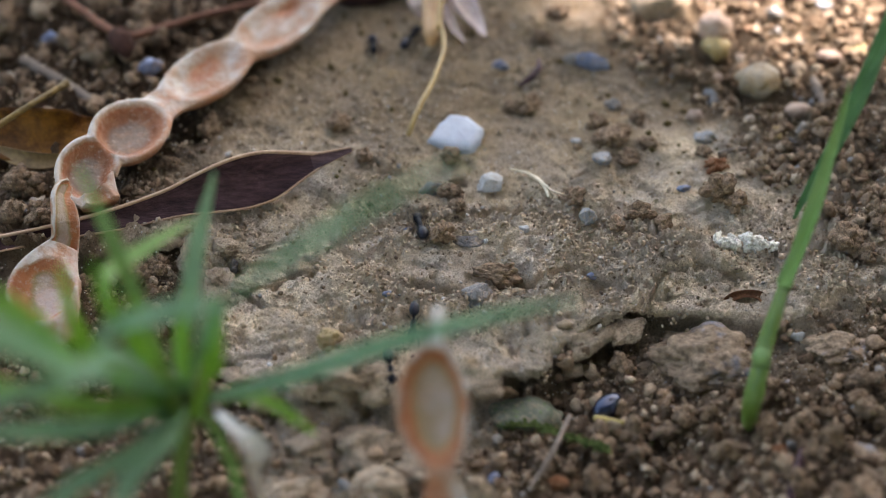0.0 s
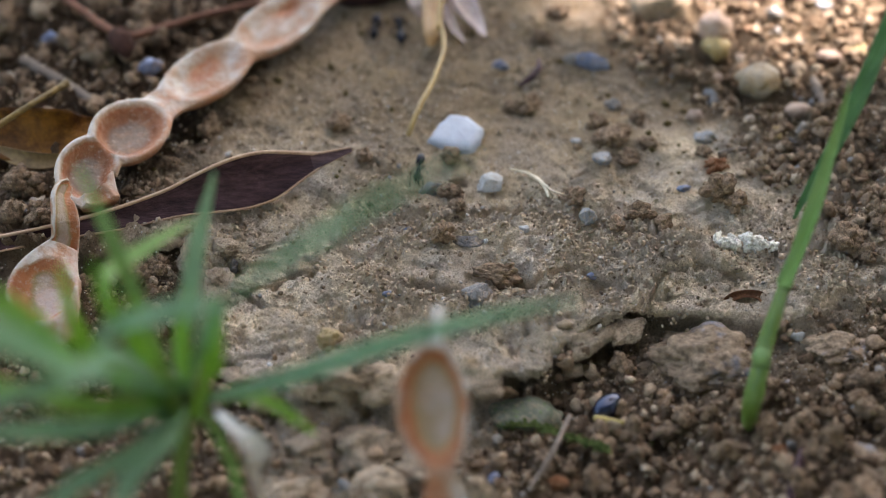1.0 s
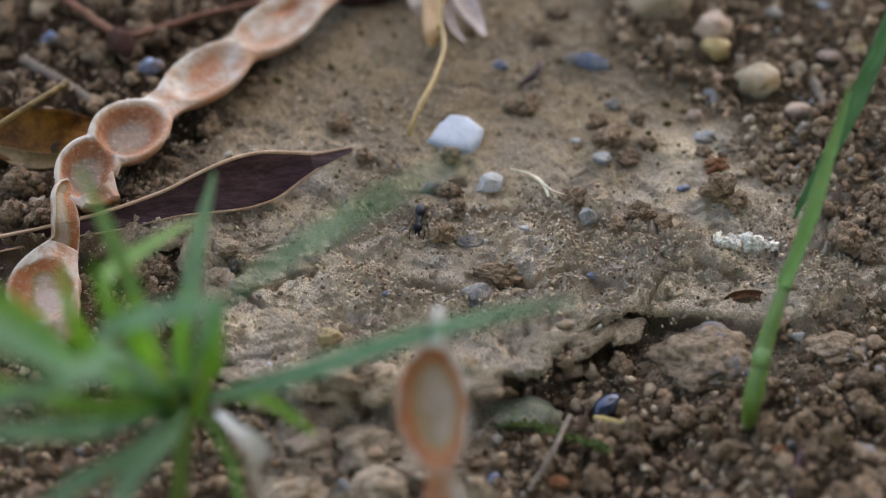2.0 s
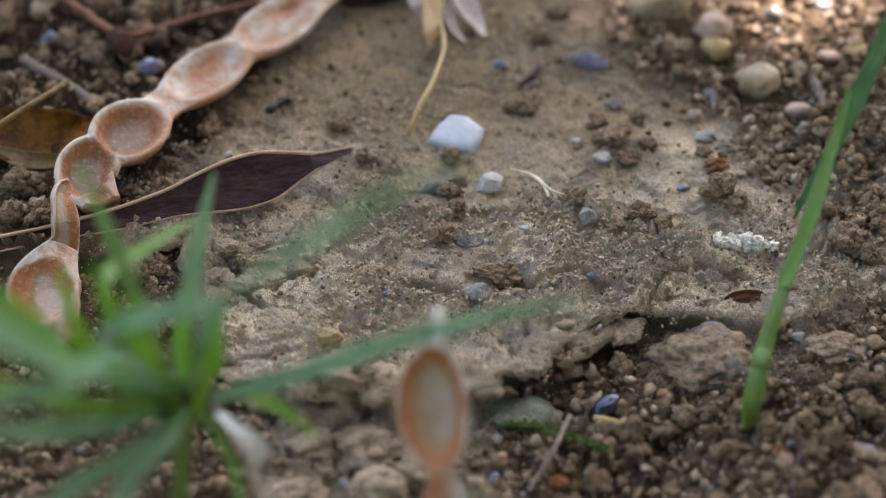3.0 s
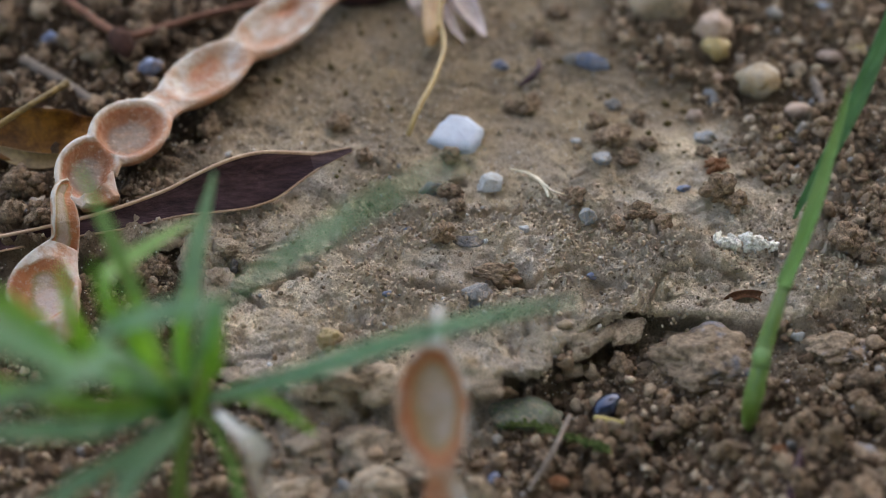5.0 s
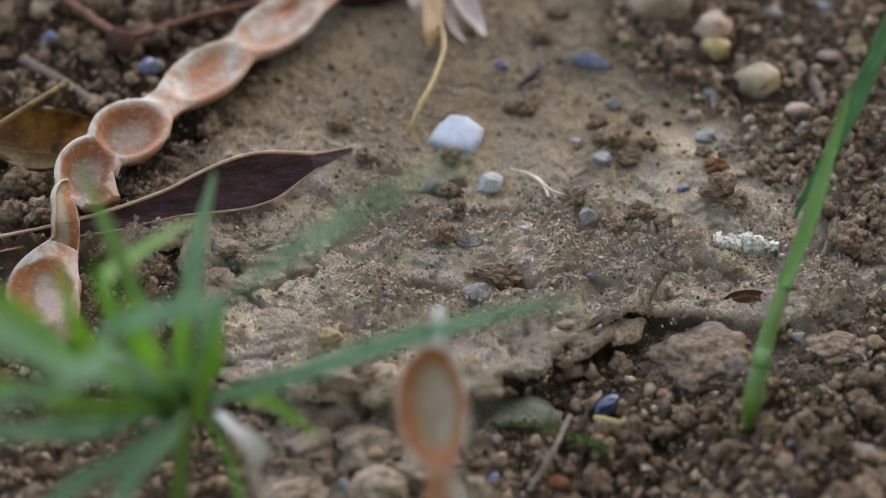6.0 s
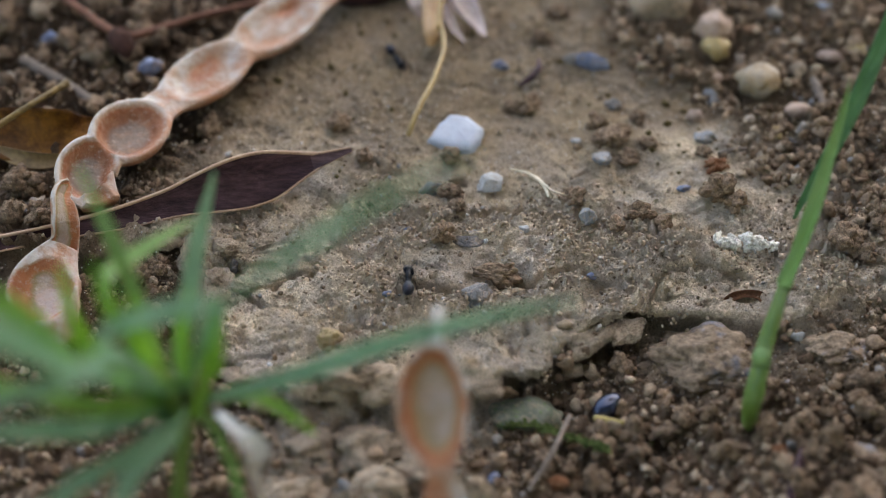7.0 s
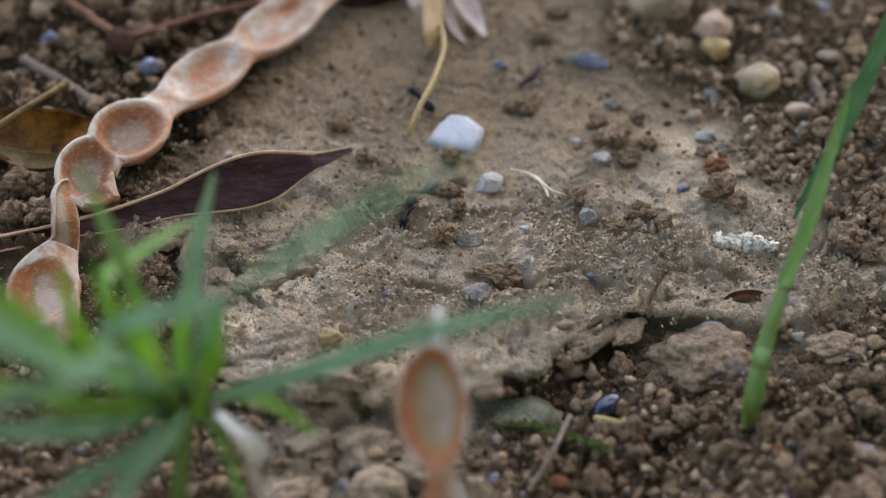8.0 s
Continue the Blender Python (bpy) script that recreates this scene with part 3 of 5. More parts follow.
def crumbs(name, count, seed, small, large, where, label, detail=1, mat=M_CRUMB):
    """Loose crumbs, too many to count, in one mesh."""
    rs = np.random.RandomState(seed)
    shapes = []
    for k in range(8):
        me = stone_mesh("shape", M_CRUMB, seed * 31 + k, detail, 0.7, 0.8, 0.6)
        co = np.empty(len(me.vertices) * 3, dtype=np.float32)
        me.vertices.foreach_get("co", co)
        tri = np.empty(len(me.polygons) * 3, dtype=np.int32)
        me.polygons.foreach_get("vertices", tri)
        shapes.append((co.reshape(-1, 3), tri.reshape(-1, 3)))
        bpy.data.meshes.remove(me)
    x, y = rs.uniform(-0.124, 0.124, count * 6), rs.uniform(-0.086, 0.116, count * 6)
    keep = rs.rand(count * 6) < where(x, y)
    x, y = x[keep][:count], y[keep][:count]
    z = relief(x, y)
    r = small * (large / small) ** (rs.rand(len(x)) ** 2.2)
    V, T, base = [], [], 0
    for i in range(len(x)):
        co, tri = shapes[rs.randint(8)]
        q = Euler(rs.uniform(0, 6.28, 3)).to_matrix()
        V.append(co * r[i] * rs.uniform(0.7, 1.25, 3) @ np.array(q).T + (x[i], y[i], z[i] + r[i] * 0.42))
        T.append(tri + base)
        base += len(co)
    V, T = np.concatenate(V).astype(np.float32), np.concatenate(T)
    me = bpy.data.meshes.new(name)
    me.vertices.add(len(V))
    me.vertices.foreach_set("co", V.ravel())
    me.loops.add(T.size)
    me.loops.foreach_set("vertex_index", T.ravel().astype(np.int32))
    me.polygons.add(len(T))
    me.polygons.foreach_set("loop_start", np.arange(0, T.size, 3, dtype=np.int32))
    me.polygons.foreach_set("use_smooth", np.ones(len(T), dtype=bool))
    me.materials.append(mat)
    me.update(calc_edges=True)
    return tagged(new(name, me), label, "soil crumbs", kind="stuff")


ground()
crumbs("soil_crumbs", 8800, 3, 0.00025, 0.0018, lambda x, y: looseness(x, y) ** 1.5 * open_soil(x, y) * np.where((x < -0.03) & (y > 0.02), 0.35, 1.0), "loose dark brown soil crumbs on the ground", 2)
crumbs("soil_crumbs", 2200, 4, 0.0006, 0.0017, lambda x, y: looseness(x, y) ** 2 * (y > -0.03) * (x > 0) * open_soil(x, y), "coarse brown soil crumbs heaped on the ground", 2)
crumbs("soil_grains", 22000, 5, 0.00010, 0.00075, lambda x, y: (0.12 + 0.8 * (fbm(x, y, 0.014, 3, off=12.0) > 0.08)) * (1 - 0.75 * smooth(y, 0.012, 0.035)) * (1 - 0.8 * looseness(x, y)), "fine grains of sand and grit on the crust", 1, M_GRAIN)

crumbs("olive_specks", 420, 12, 0.00035, 0.0012, lambda x, y: 0.5 * (fbm(x, y, 0.02, 3, off=44.0) > 0.0) * smooth(y, 0.0, 0.03) * (1 - looseness(x, y)), "dark olive specks of algae and humus on the silt", 1, M_OLIVE)
crumbs("soil_grit", 13000, 8, 0.00016, 0.0008, lambda x, y: (0.05 + looseness(x, y)) * open_soil(x, y) * np.where((x < -0.03) & (y > 0.02), 0.4, 1.0), "countless fine grit of brown soil", 1)

# ---------- stones and clods ----------
FACE = (0.0, -0.62, 0.78)


def white_plate():
    """A flat broken plate of white stone, its face tipped up a little, half sunk in the silt."""
    at = (0.0029, 0.0385)
    rim = [(-0.0064, -0.0029), (-0.0039, 0.0021), (-0.0012, 0.0054), (0.0030, 0.0041), (0.0064, 0.0), (0.0056, -0.0041), (0.0032, -0.0072), (0.0007, -0.0070), (-0.0026, -0.0049)]
    edge = []
    for (ax, ay), (bx, by) in zip(rim, rim[1:] + rim[:1]):
        for f in (0.0, 0.25, 0.5, 0.75):
            wob = 0.00035 * noise.noise(Vector((ax + (bx - ax) * f, ay + (by - ay) * f, 0.3)) * 700)
            edge.append((ax + (bx - ax) * f + wob, ay + (by - ay) * f - wob))
    verts, faces, n = [], [], len(edge)
    for grow, up in ((0.96, -0.0035), (1.02, -0.001), (1.0, 0.0008), (0.93, 0.0014), (0.70, 0.0016), (0.40, 0.0017), (0.0, 0.0017)):
        for x, y in edge:
            dent = 0.0002 * noise.fractal(Vector((x * grow, y * grow, 0)) * 260, 0.7, 2.1, 4) if up > 0 else 0.0
            verts.append((x * grow, y * grow * 0.92, up + dent + 0.10 * y * grow + 0.08 * x * grow))
    for r in range(6):
        for j in range(n):
            faces.append((r * n + j, r * n + (j + 1) % n, (r + 1) * n + (j + 1) % n, (r + 1) * n + j))
    ob = new("white_stone", mesh_of("white_stone", [Vector(v) * 150 for v in verts], faces, M_WHITE))
    ob.location = (*at, ground_z(*at) + 0.0004)
    ob.scale = (1 / 150,) * 3
    return tagged(ob, "flat white stone with broken edges, half buried", "stone")


white_plate()
stone("clod", (0.0019, 0.0298), 0.00225, M_CLOD, "small brown clod against the white stone", 12, 0.4, 0.9, 0.6, category="clod", sink=0.1)
stone("quartz_pebble", (0.0106, 0.0212), 0.00330, M_QUARTZ, "whitish square-edged quartz pebble", 13, 1.0, 0.72, 0.14, (1.10, 0.8), 10, 0.32)
stone("pebble", (0.0652, 0.0690), 0.00339, M_AMBER, "pale yellow rounded pebble", 14, 0.3, 0.9, 0.22, group="pebbles", sink=0.12)
stone("pebble", (0.0653, 0.0734), 0.00411, M_PINK, "dull tan pebble behind a yellow one", 15, 0.4, 0.9, 0.22, group="pebbles", sink=0.05)
stone("pebble", (0.0741, 0.0558), 0.00506, M_TAWNY, "tan rounded pebble with an amber underside on loose soil", 16, 0.4, 0.68, 0.24, group="pebbles", sink=0.2)
stone("pebble", (0.0531, 0.0870), 0.00864, M_CREAM, "large tan pebble on loose soil", 17, 0.6, 0.7, 0.22, (1.0, 0.8), 0, group="pebbles")
stone("pebble", (0.0823, 0.0464), 0.00341, M_PINK, "pinkish oval pebble on soil", 18, 0.35, 0.6, 0.22, (1.0, 0.65), 10, group="pebbles")
stone("pebble", (0.0923, 0.0665), 0.00298, M_PINK, "pinkish flat pebble on soil", 19, 0.5, 0.5, 0.22, (1.0, 0.6), -10, group="pebbles")
stone("pebble", (0.0584, 0.0448), 0.00197, M_PINK, "small pale pinkish pebble", 20, 0.5, 0.9, 0.22, group="pebbles")
stone("pebble", (0.0594, 0.0362), 0.00247, M_SLATE, "blue-grey pebble on the crust", 21, 0.6, 0.7, 0.1, (1.0, 0.75), group="pebbles")
stone("pebble", (0.0360, 0.0292), 0.00217, M_SLATE, "pale grey angular pebble", 22, 0.9, 0.8, 0.12, group="pebbles")
stone("pebble", (0.0315, 0.0074), 0.00247, M_SLATE, "grey pebble pressed into the crust", 23, 0.4, 0.85, 0.1, (0.85, 0.9), group="pebbles")
stone("pebble", (0.0612, 0.0256), 0.00267, M_RED, "rusty red crumb of brick-like stone", 24, 0.7, 0.7, 0.2, (1.15, 0.8), 20, 0.3, category="clod")
stone("pebble", (0.0533, 0.0187), 0.00164, M_BLUE, "small deep blue pebble", 25, 0.6, 0.6, 0.1, (1.0, 0.6), group="pebbles")
stone("pebble", (-0.0080, 0.0072), 0.00124, M_BLUE, "small deep blue pebble", 26, 0.6, 0.6, 0.1, (1.0, 0.7), group="pebbles")
stone("pebble", (0.0073, -0.0140), 0.0032, M_GREY, "dark grey pebble at the crust's edge", 27, 0.7, 0.8, 0.35, group="pebbles")
stone("clod", (0.0118, -0.0074), 0.0051, M_CLOD, "flat brown clod beside a grey pebble", 28, 0.8, 0.50, 0.7, (1.05, 0.55), -6, 0.08, category="clod")
stone("clod", (-0.0002, 0.0032), 0.00283, M_CLOD, "round crumbly clod on the crust", 29, 0.3, 0.95, 0.3, category="clod", sink=0.04)
stone("pebble", (0.0059, 0.0037), 0.00320, M_GREY, "grey speckled stone set in the crust", 30, 0.6, 0.4, 0.2, group="pebbles", sink=0.93)
stone("pebble", (-0.0398, 0.0012), 0.00110, M_QUARTZ, "small white pebble on crust", 31, 0.4, 0.9, 0.1, group="pebbles")
stone("pebble", (-0.0448, -0.0032), 0.00157, M_GREY, "small grey pebble on crust", 32, 0.4, 0.9, 0.1, (0.8, 1.1), group="pebbles")
stone("pebble", (-0.0233, -0.0303), 0.00291, M_YELLOW, "ochre yellow lump of rough stone", 33, 0.9, 0.7, 0.4, (1.0, 0.8), group="pebbles")
stone("rock", (0.0542, -0.0281), 0.01242, M_ROCK, "soil-coated flat rock with bluish patches", 34, 0.8, 0.42, 0.35, (1.0, 0.72), -8, 0.50, category="rock", detail=4)
stone("rock", (0.0815, -0.0266), 0.0062, M_ROCK, "soil-coated lump of rock", 35, 0.7, 0.5, 0.6, (1.25, 0.85), 8, 0.62, category="rock", detail=4)
stone("flat_stone", (0.0163, -0.0397), 0.0086, M_GREEN, "greenish grey flat stone with a little moss", 36, 0.5, 0.55, 0.2, (1.0, 0.75), -14, 0.3)

stone("rock", (0.0840, -0.0619), 0.00597, M_ROCK, "brown lump of hard soil", 37, 0.6, 0.6, 0.5, category="rock", sink=0.55)
stone("clod", (0.0388, 0.0358), 0.00337, M_CLOD, "brown crumbly clod of soil", 38, 0.4, 0.8, 0.8, category="clod")
stone("clod", (0.0418, 0.0298), 0.00257, M_CLOD, "brown crumbly clod of soil", 39, 0.4, 0.8, 0.8, category="clod")
stone("clod", (0.0396, 0.0491), 0.00198, M_GREY, "dark grey crumb of soil", 40, 0.4, 0.8, 0.3, category="clod")
stone("clod", (0.0352, 0.0415), 0.00261, M_CLOD, "brown crumbly clod of soil", 41, 0.4, 0.8, 0.8, category="clod")
stone("clod", (0.0294, 0.0152), 0.00251, M_CLOD, "brown crumbly clod of soil", 42, 0.3, 0.8, 0.8, category="clod")


def slabs():
    """Broken plates of the crust along its ledge, tilting over the edge."""
    rnd = random.Random(44)
    shapes = [stone_mesh("crust_slab", M_SLAB, 500 + k, 4, 0.9, 0.45, 0.36, 0.05) for k in range(8)]
    spots = [p for p in LEDGE if abs(p[0]) < 0.12]
    for (ax, ay), (bx, by) in zip(spots, spots[1:]):
        count = max(1, int(math.hypot(bx - ax, by - ay) / 0.0068))
        for k in range(count):
            f = (k + rnd.uniform(0.2, 0.8)) / count
            x, y = ax + (bx - ax) * f + rnd.uniform(-0.001, 0.001), ay + (by - ay) * f + rnd.uniform(-0.0022, 0.0012)
            r = rnd.uniform(0.0032, 0.0072)
            shape = rnd.choice(shapes)
            low = ground_z(x, y + 0.004) if rnd.random() < 0.65 else ground_z(x, y) + 0.002
            m = pose(x, y, low - r * 0.38, rnd.uniform(-6, 16), rnd.uniform(-9, 9), math.degrees(math.atan2(by - ay, bx - ax)) + rnd.uniform(-20, 20))
            size = (r * 1.15, r * rnd.uniform(0.5, 0.75), r * rnd.uniform(0.7, 1.1))
            if 0.008 < x < 0.023 or x > 0.040 or (x > -0.04 and rnd.random() < 0.35):
                continue
            ob = new("crust_slab", shape)
            ob.matrix_basis = m
            ob.scale = size
            tagged(ob, "broken plate of sandy crust at the ledge", "soil crust", "crust plates")


slabs()
for k, (at, r) in enumerate((((-0.0465, -0.0013), 0.00316), ((-0.0418, -0.0017), 0.00268), ((-0.0485, -0.0090), 0.00288), ((-0.0426, -0.0112), 0.00311), ((-0.0384, 0.0015), 0.00244), ((-0.0465, -0.0160), 0.00261),
                             ((-0.0211, -0.0400), 0.0078), ((-0.0120, -0.0415), 0.0062), ((-0.0275, -0.0425), 0.0050), ((-0.0165, -0.0540), 0.0085), ((-0.0262, -0.0535), 0.0052),
                             ((-0.0030, -0.0600), 0.0070), ((-0.0120, -0.0640), 0.0060), ((-0.0300, -0.0650), 0.0065))):
    stone("crust_block", at, r, M_SLAB, "raised brown block of cracked crust", 830 + k, 0.9, 0.5, 0.35, (1.0, 0.75), 50.0 * k if k < 6 else 8.0 * (k % 5 - 2), 0.35 if k < 6 else 0.42, "crust blocks", "soil crust", 4)


def lumps():
    """Loose clods of soil on the crumbly ground."""
    rnd = random.Random(19)
    shapes = [clod_mesh(300 + k, 18) for k in range(12)]
    made = 0
    while made < 290:
        x, y = rnd.uniform(-0.12, 0.12), rnd.uniform(-0.08, 0.11)
        if -0.088 < x < -0.030 and abs(y - (0.120 + 1.27 * x)) < 0.012 or open_soil(x, y) < 0.5:
            continue
        if rnd.random() > float(looseness(np.array([x]), np.array([y]))[0]) ** 2:
            continue
        big = 0.75 if y < -0.03 or (x < -0.05 and y > 0.02) else 0.3
        r = rnd.uniform(0.0013, 0.0021) if rnd.random() > big else rnd.uniform(0.0021, 0.0042)
        ob = new("clod", rnd.choice(shapes))
        ob.matrix_basis = pose(x, y, ground_z(x, y) + r * 0.35, rnd.uniform(0, 360), rnd.uniform(0, 360), rnd.uniform(0, 360))
        ob.scale = (r, r * rnd.uniform(0.75, 1.0), r * rnd.uniform(0.7, 1.0))
        tagged(ob, "brown lump of crumbly soil among loose crumbs", "clod", "soil clods")
        made += 1


lumps()


for k, (at, r, mat, word, stretch, turn) in enumerate((
        ((0.0355, 0.0637), 0.00418, M_BLUE, "long blue-grey flat stone on the soil", (1.0, 0.30), -22),
        ((0.0308, 0.0657), 0.00216, M_GREY, "small dark grey stone on the soil", (1.0, 0.7), 0),
        ((0.0136, 0.0642), 0.00203, M_BLUE, "small dark blue-grey stone on the soil", (1.0, 0.6), 0),
        ((0.0629, 0.0539), 0.00212, M_SLATE, "small grey rounded stone on crumbs", (1.0, 0.8), 0),
        ((0.0936, 0.0873), 0.00195, M_WHITE, "small white stone among brown crumbs", (1.0, 0.8), 0),
        ((0.0994, 0.0692), 0.00326, M_YELLOW, "dull yellowish stone among brown crumbs", (1.0, 0.8), 0),
        ((-0.0946, 0.0734), 0.00274, M_BLUE, "small deep blue stone among clods", (1.0, 0.7), 0),
        ((-0.0691, 0.0603), 0.00323, M_BLUE, "small blue-violet stone beside a pod", (1.0, 0.6), 30),
        ((-0.0826, 0.0657), 0.00406, M_CREAM, "dull tan stone among clods", (1.0, 0.8), 0),
        ((-0.0979, 0.0817), 0.00361, M_CREAM, "dull tan stone among brown clods", (0.8, 0.9), 0),
        ((0.0790, 0.0259), 0.00190, M_QUARTZ, "small pale grey stone on crumbs", (1.0, 0.7), 0),
        ((0.0738, -0.0244), 0.00151, M_QUARTZ, "small whitish stone near a rock", (1.0, 0.9), 0),
        ((0.0661, -0.0562), 0.00242, M_RED, "rusty orange crumb on dark soil", (1.0, 0.7), 0),
        ((0.0224, -0.0603), 0.0023, M_RED, "rusty orange crumb on dark soil", (1.0, 0.7), 0),
        ((0.0268, -0.0305), 0.00251, M_CREAM, "pale tan stone under the ledge", (1.0, 0.8), 0),
        ((0.0343, -0.0465), 0.00200, M_CREAM, "small tan stone beside a seed", (1.0, 0.8), 0),
        ((0.0251, -0.0245), 0.00165, M_CREAM, "small tan stone in the crust", (1.0, 0.8), 0),
        ((0.0160, -0.0140), 0.00191, M_CREAM, "small tan stone beside a clod", (1.0, 0.7), 0),
        ((-0.0203, -0.0238), 0.00176, M_CREAM, "small tan stone on the crust", (1.0, 0.8), 0),
        ((-0.0117, -0.0153), 0.00107, M_BLUE, "tiny blue-grey stone in the crust", (1.0, 0.8), 0),
        ((-0.0030, 0.0205), 0.00429, M_SLATE, "bluish flat stone set in the crust", (0.9, 0.2), 10),
        ((0.0177, 0.0061), 0.00136, M_QUARTZ, "small pale stone on the crust", (1.0, 0.8), 0),
        ((0.0317, -0.0086), 0.00120, M_BLUE, "tiny dark violet stone in the crust", (1.0, 0.8), 0),
        ((0.0304, 0.0367), 0.00130, M_QUARTZ, "tiny pale stone on the crust", (1.0, 0.8), 0))):
    stone("pebble", at, r, mat, word, 700 + k, 0.6, 0.65, 0.25, stretch, turn, 0.3, "pebbles", "stone", 3)
for k, (at, r) in enumerate((((0.0197, 0.0492), 0.00343), ((0.0159, 0.0488), 0.00238), ((0.0450, 0.0433), 0.00237), ((0.0463, 0.0344), 0.00259), ((0.0362, 0.0353), 0.00285), ((0.0407, 0.0378), 0.00261),
                             ((-0.0239, 0.0412), 0.00287), ((-0.0177, 0.0291), 0.00231), ((0.0020, 0.0186), 0.00326), ((0.0032, 0.0135), 0.00200), ((0.0607, 0.0153), 0.00425), ((0.0642, 0.0124), 0.00324), ((0.0589, 0.0306), 0.00206),
                             ((0.0873, 0.0016), 0.00441), ((0.0905, -0.0022), 0.00316), ((0.0427, 0.0089), 0.00322), ((0.0481, 0.0063), 0.00247), ((0.0376, 0.0050), 0.00221), ((0.0241, 0.0745), 0.00301), ((0.0279, 0.0862), 0.00335),
                             ((-0.0934, 0.0176), 0.00551), ((-0.0870, 0.0057), 0.00370), ((-0.0837, 0.0672), 0.00380), ((-0.0615, -0.0031), 0.00365), ((-0.0677, -0.0056), 0.00386), ((-0.0613, 0.0250), 0.00229))):
    stone("clod", at, r, M_CLOD, "brown crumbly clod of soil", 760 + k, 0.4, 0.75, 0.85, (1.0, 0.85), 37.0 * k, 0.34 if at[1] > 0.012 and abs(at[0]) < 0.055 else 0.15, "soil clods", "clod", 4)


def chalk():
    """White crumbly lump: a row of fused knobs."""
    t = thing("chalky_crust", (*(0.0651, 0.0005), ground_z(*(0.0651, 0.0005))), "white crumbly chalk-like crust lying on the soil", "mineral crust")
    rnd = random.Random(5)
    a, b = Vector((*(0.0591, 0.0016), 0)), Vector((*(0.0699, 0.0006), 0))
    base = stone_mesh("knob", M_CHALK, 79, 4, 1.0, 0.7, 0.4)
    for k in range(26):
        if k in (11, 12):
            continue
        c = a.lerp(b, k / 25) + Vector((rnd.uniform(-0.0008, 0.0008), rnd.uniform(-0.0013, 0.0016), 0))
        ob = new("knob", base)
        ob.parent = t
        r = rnd.uniform(0.0009, 0.0018) * (1.0 if k < 11 else 1.2)
        ob.matrix_basis = Matrix.Translation(Vector((c.x, c.y, ground_z(c.x, c.y) + r * 0.4)) - t.location) @ pose(0, 0, 0, rnd.uniform(0, 360), rnd.uniform(0, 360), 0)
        ob.scale = (r, r, r)


chalk()


# ---------- seed pods ----------
def pod_section(deep=0.42, thin=0.0050, full=0.0074):
    """An opened pod: a rounded rim round a dish that closes where the pod is pinched."""
    def sec(w, s):
        wide = float(smooth(np.array([w]), thin, full))
        out = []
        us = np.linspace(-1, 1, 23)
        for u in us:
            a = abs(u)
            edge = 0.92 * math.sqrt(wide) + 1e-4
            k = min(a / edge, 1.0)
            dish = float(1 - smooth(np.array([k]), 0.55, 1.0)) * min(1.0, wide * 1.6)
            crown = 0.20 * (1 - a * a) * (1 - wide)
            lip = 0.08 * math.exp(-((a - 0.94) / 0.07) ** 2)
            tone = (1 - k * k) * min(1.0, wide * 1.5) if k < 1 else 0.0
            out.append((w * u, w * (crown + lip - deep * dish) + 0.0003, u, tone))
        for u in us[::-1][1:-1]:
            out.append((w * u, -w * (0.36 * wide + 0.40) * (1 - u * u) ** 0.5 - 0.0002, u, 0.16 + 0.14 * (1 - u * u)))
        return out
    return sec


def chamber_strip(chambers, n=241, neck=0.0043, taper=0.5, ring=0.28):
    """An opened pod as rows for loft() and its section: round chambers, each with its own dish, joined by necks.
    A chamber: x, y, z, half length, half width, depth of the dish, place and size of a dent in its floor.
    taper: 0.5 rounds the chambers, more points them; ring: where the stained ring inside the rim ends."""
    mid = np.array([c[:3] for c in chambers])
    dense = curve_pts([tuple(m) for m in mid], 1200)
    run_at = np.concatenate([[0], np.cumsum(np.linalg.norm(np.diff(dense, axis=0), axis=1))])
    hubs = [run_at[np.argmin(np.linalg.norm(dense - m, axis=1))] for m in mid]
    along = np.linspace(0, run_at[-1], n)
    xyz = np.stack([np.interp(along, run_at, dense[:, k]) for k in range(3)], 1)
    rows = []
    for a, p in zip(along, xyz):
        w = neck
        for h, c in zip(hubs, chambers):
            k = 1 - ((a - h) / c[3]) ** 2
            if k > 0:
                w = max(w, (neck ** 6 + (c[4] * k ** taper) ** 6) ** (1 / 6))
        rows.append((*p, w))

    def sec(w, s):
        a = s * run_at[-1]
        top, us = [], np.linspace(-1, 1, 31)
        k = int(np.argmin([abs(a - h) / c[3] for h, c in zip(hubs, chambers)]))
        h, c = hubs[k], chambers[k]
        for u in us:
            across, length = w * u, (a - h)
            rho = math.hypot(across / c[4], length / c[3])
            bowl = float(1 - smooth(np.array([rho]), 0.50, 0.90))
            dent = math.exp(-((across / c[4] - c[6][0]) ** 2 + (length / c[3] - c[6][1]) ** 2) / c[7] ** 2)
            lip = 0.07 * math.exp(-((rho - 0.93) / 0.07) ** 2)
            body_up = 0.16 * (1 - u * u) * (1 - bowl)
            up = w * (body_up + lip) - c[4] * (c[5] * bowl + 0.12 * dent) + 0.0003
            low_side = 0.10 * max(0.0, -u) * (1 - abs(2 * rho - 1.3)) if rho < 1.1 else 0.0
            if c[5] > 0.25:
                tone = float(1 - smooth(np.array([rho]), ring, 0.92)) ** 0.8 * 0.86
            else:
                tone = 0.045 + 0.28 * dent + 0.22 * max(0.0, -u - 0.15) * bowl
            top.append((across, up, u, max(tone, low_side)))
        low = [(w * u, -w * 0.62 * (1 - u * u) ** 0.5 - 0.0002, u, 0.14 + 0.14 * (1 - u * u)) for u in us[::-1][1:-1]]
        return top + low
    return rows, sec, [h / run_at[-1] for h in hubs]


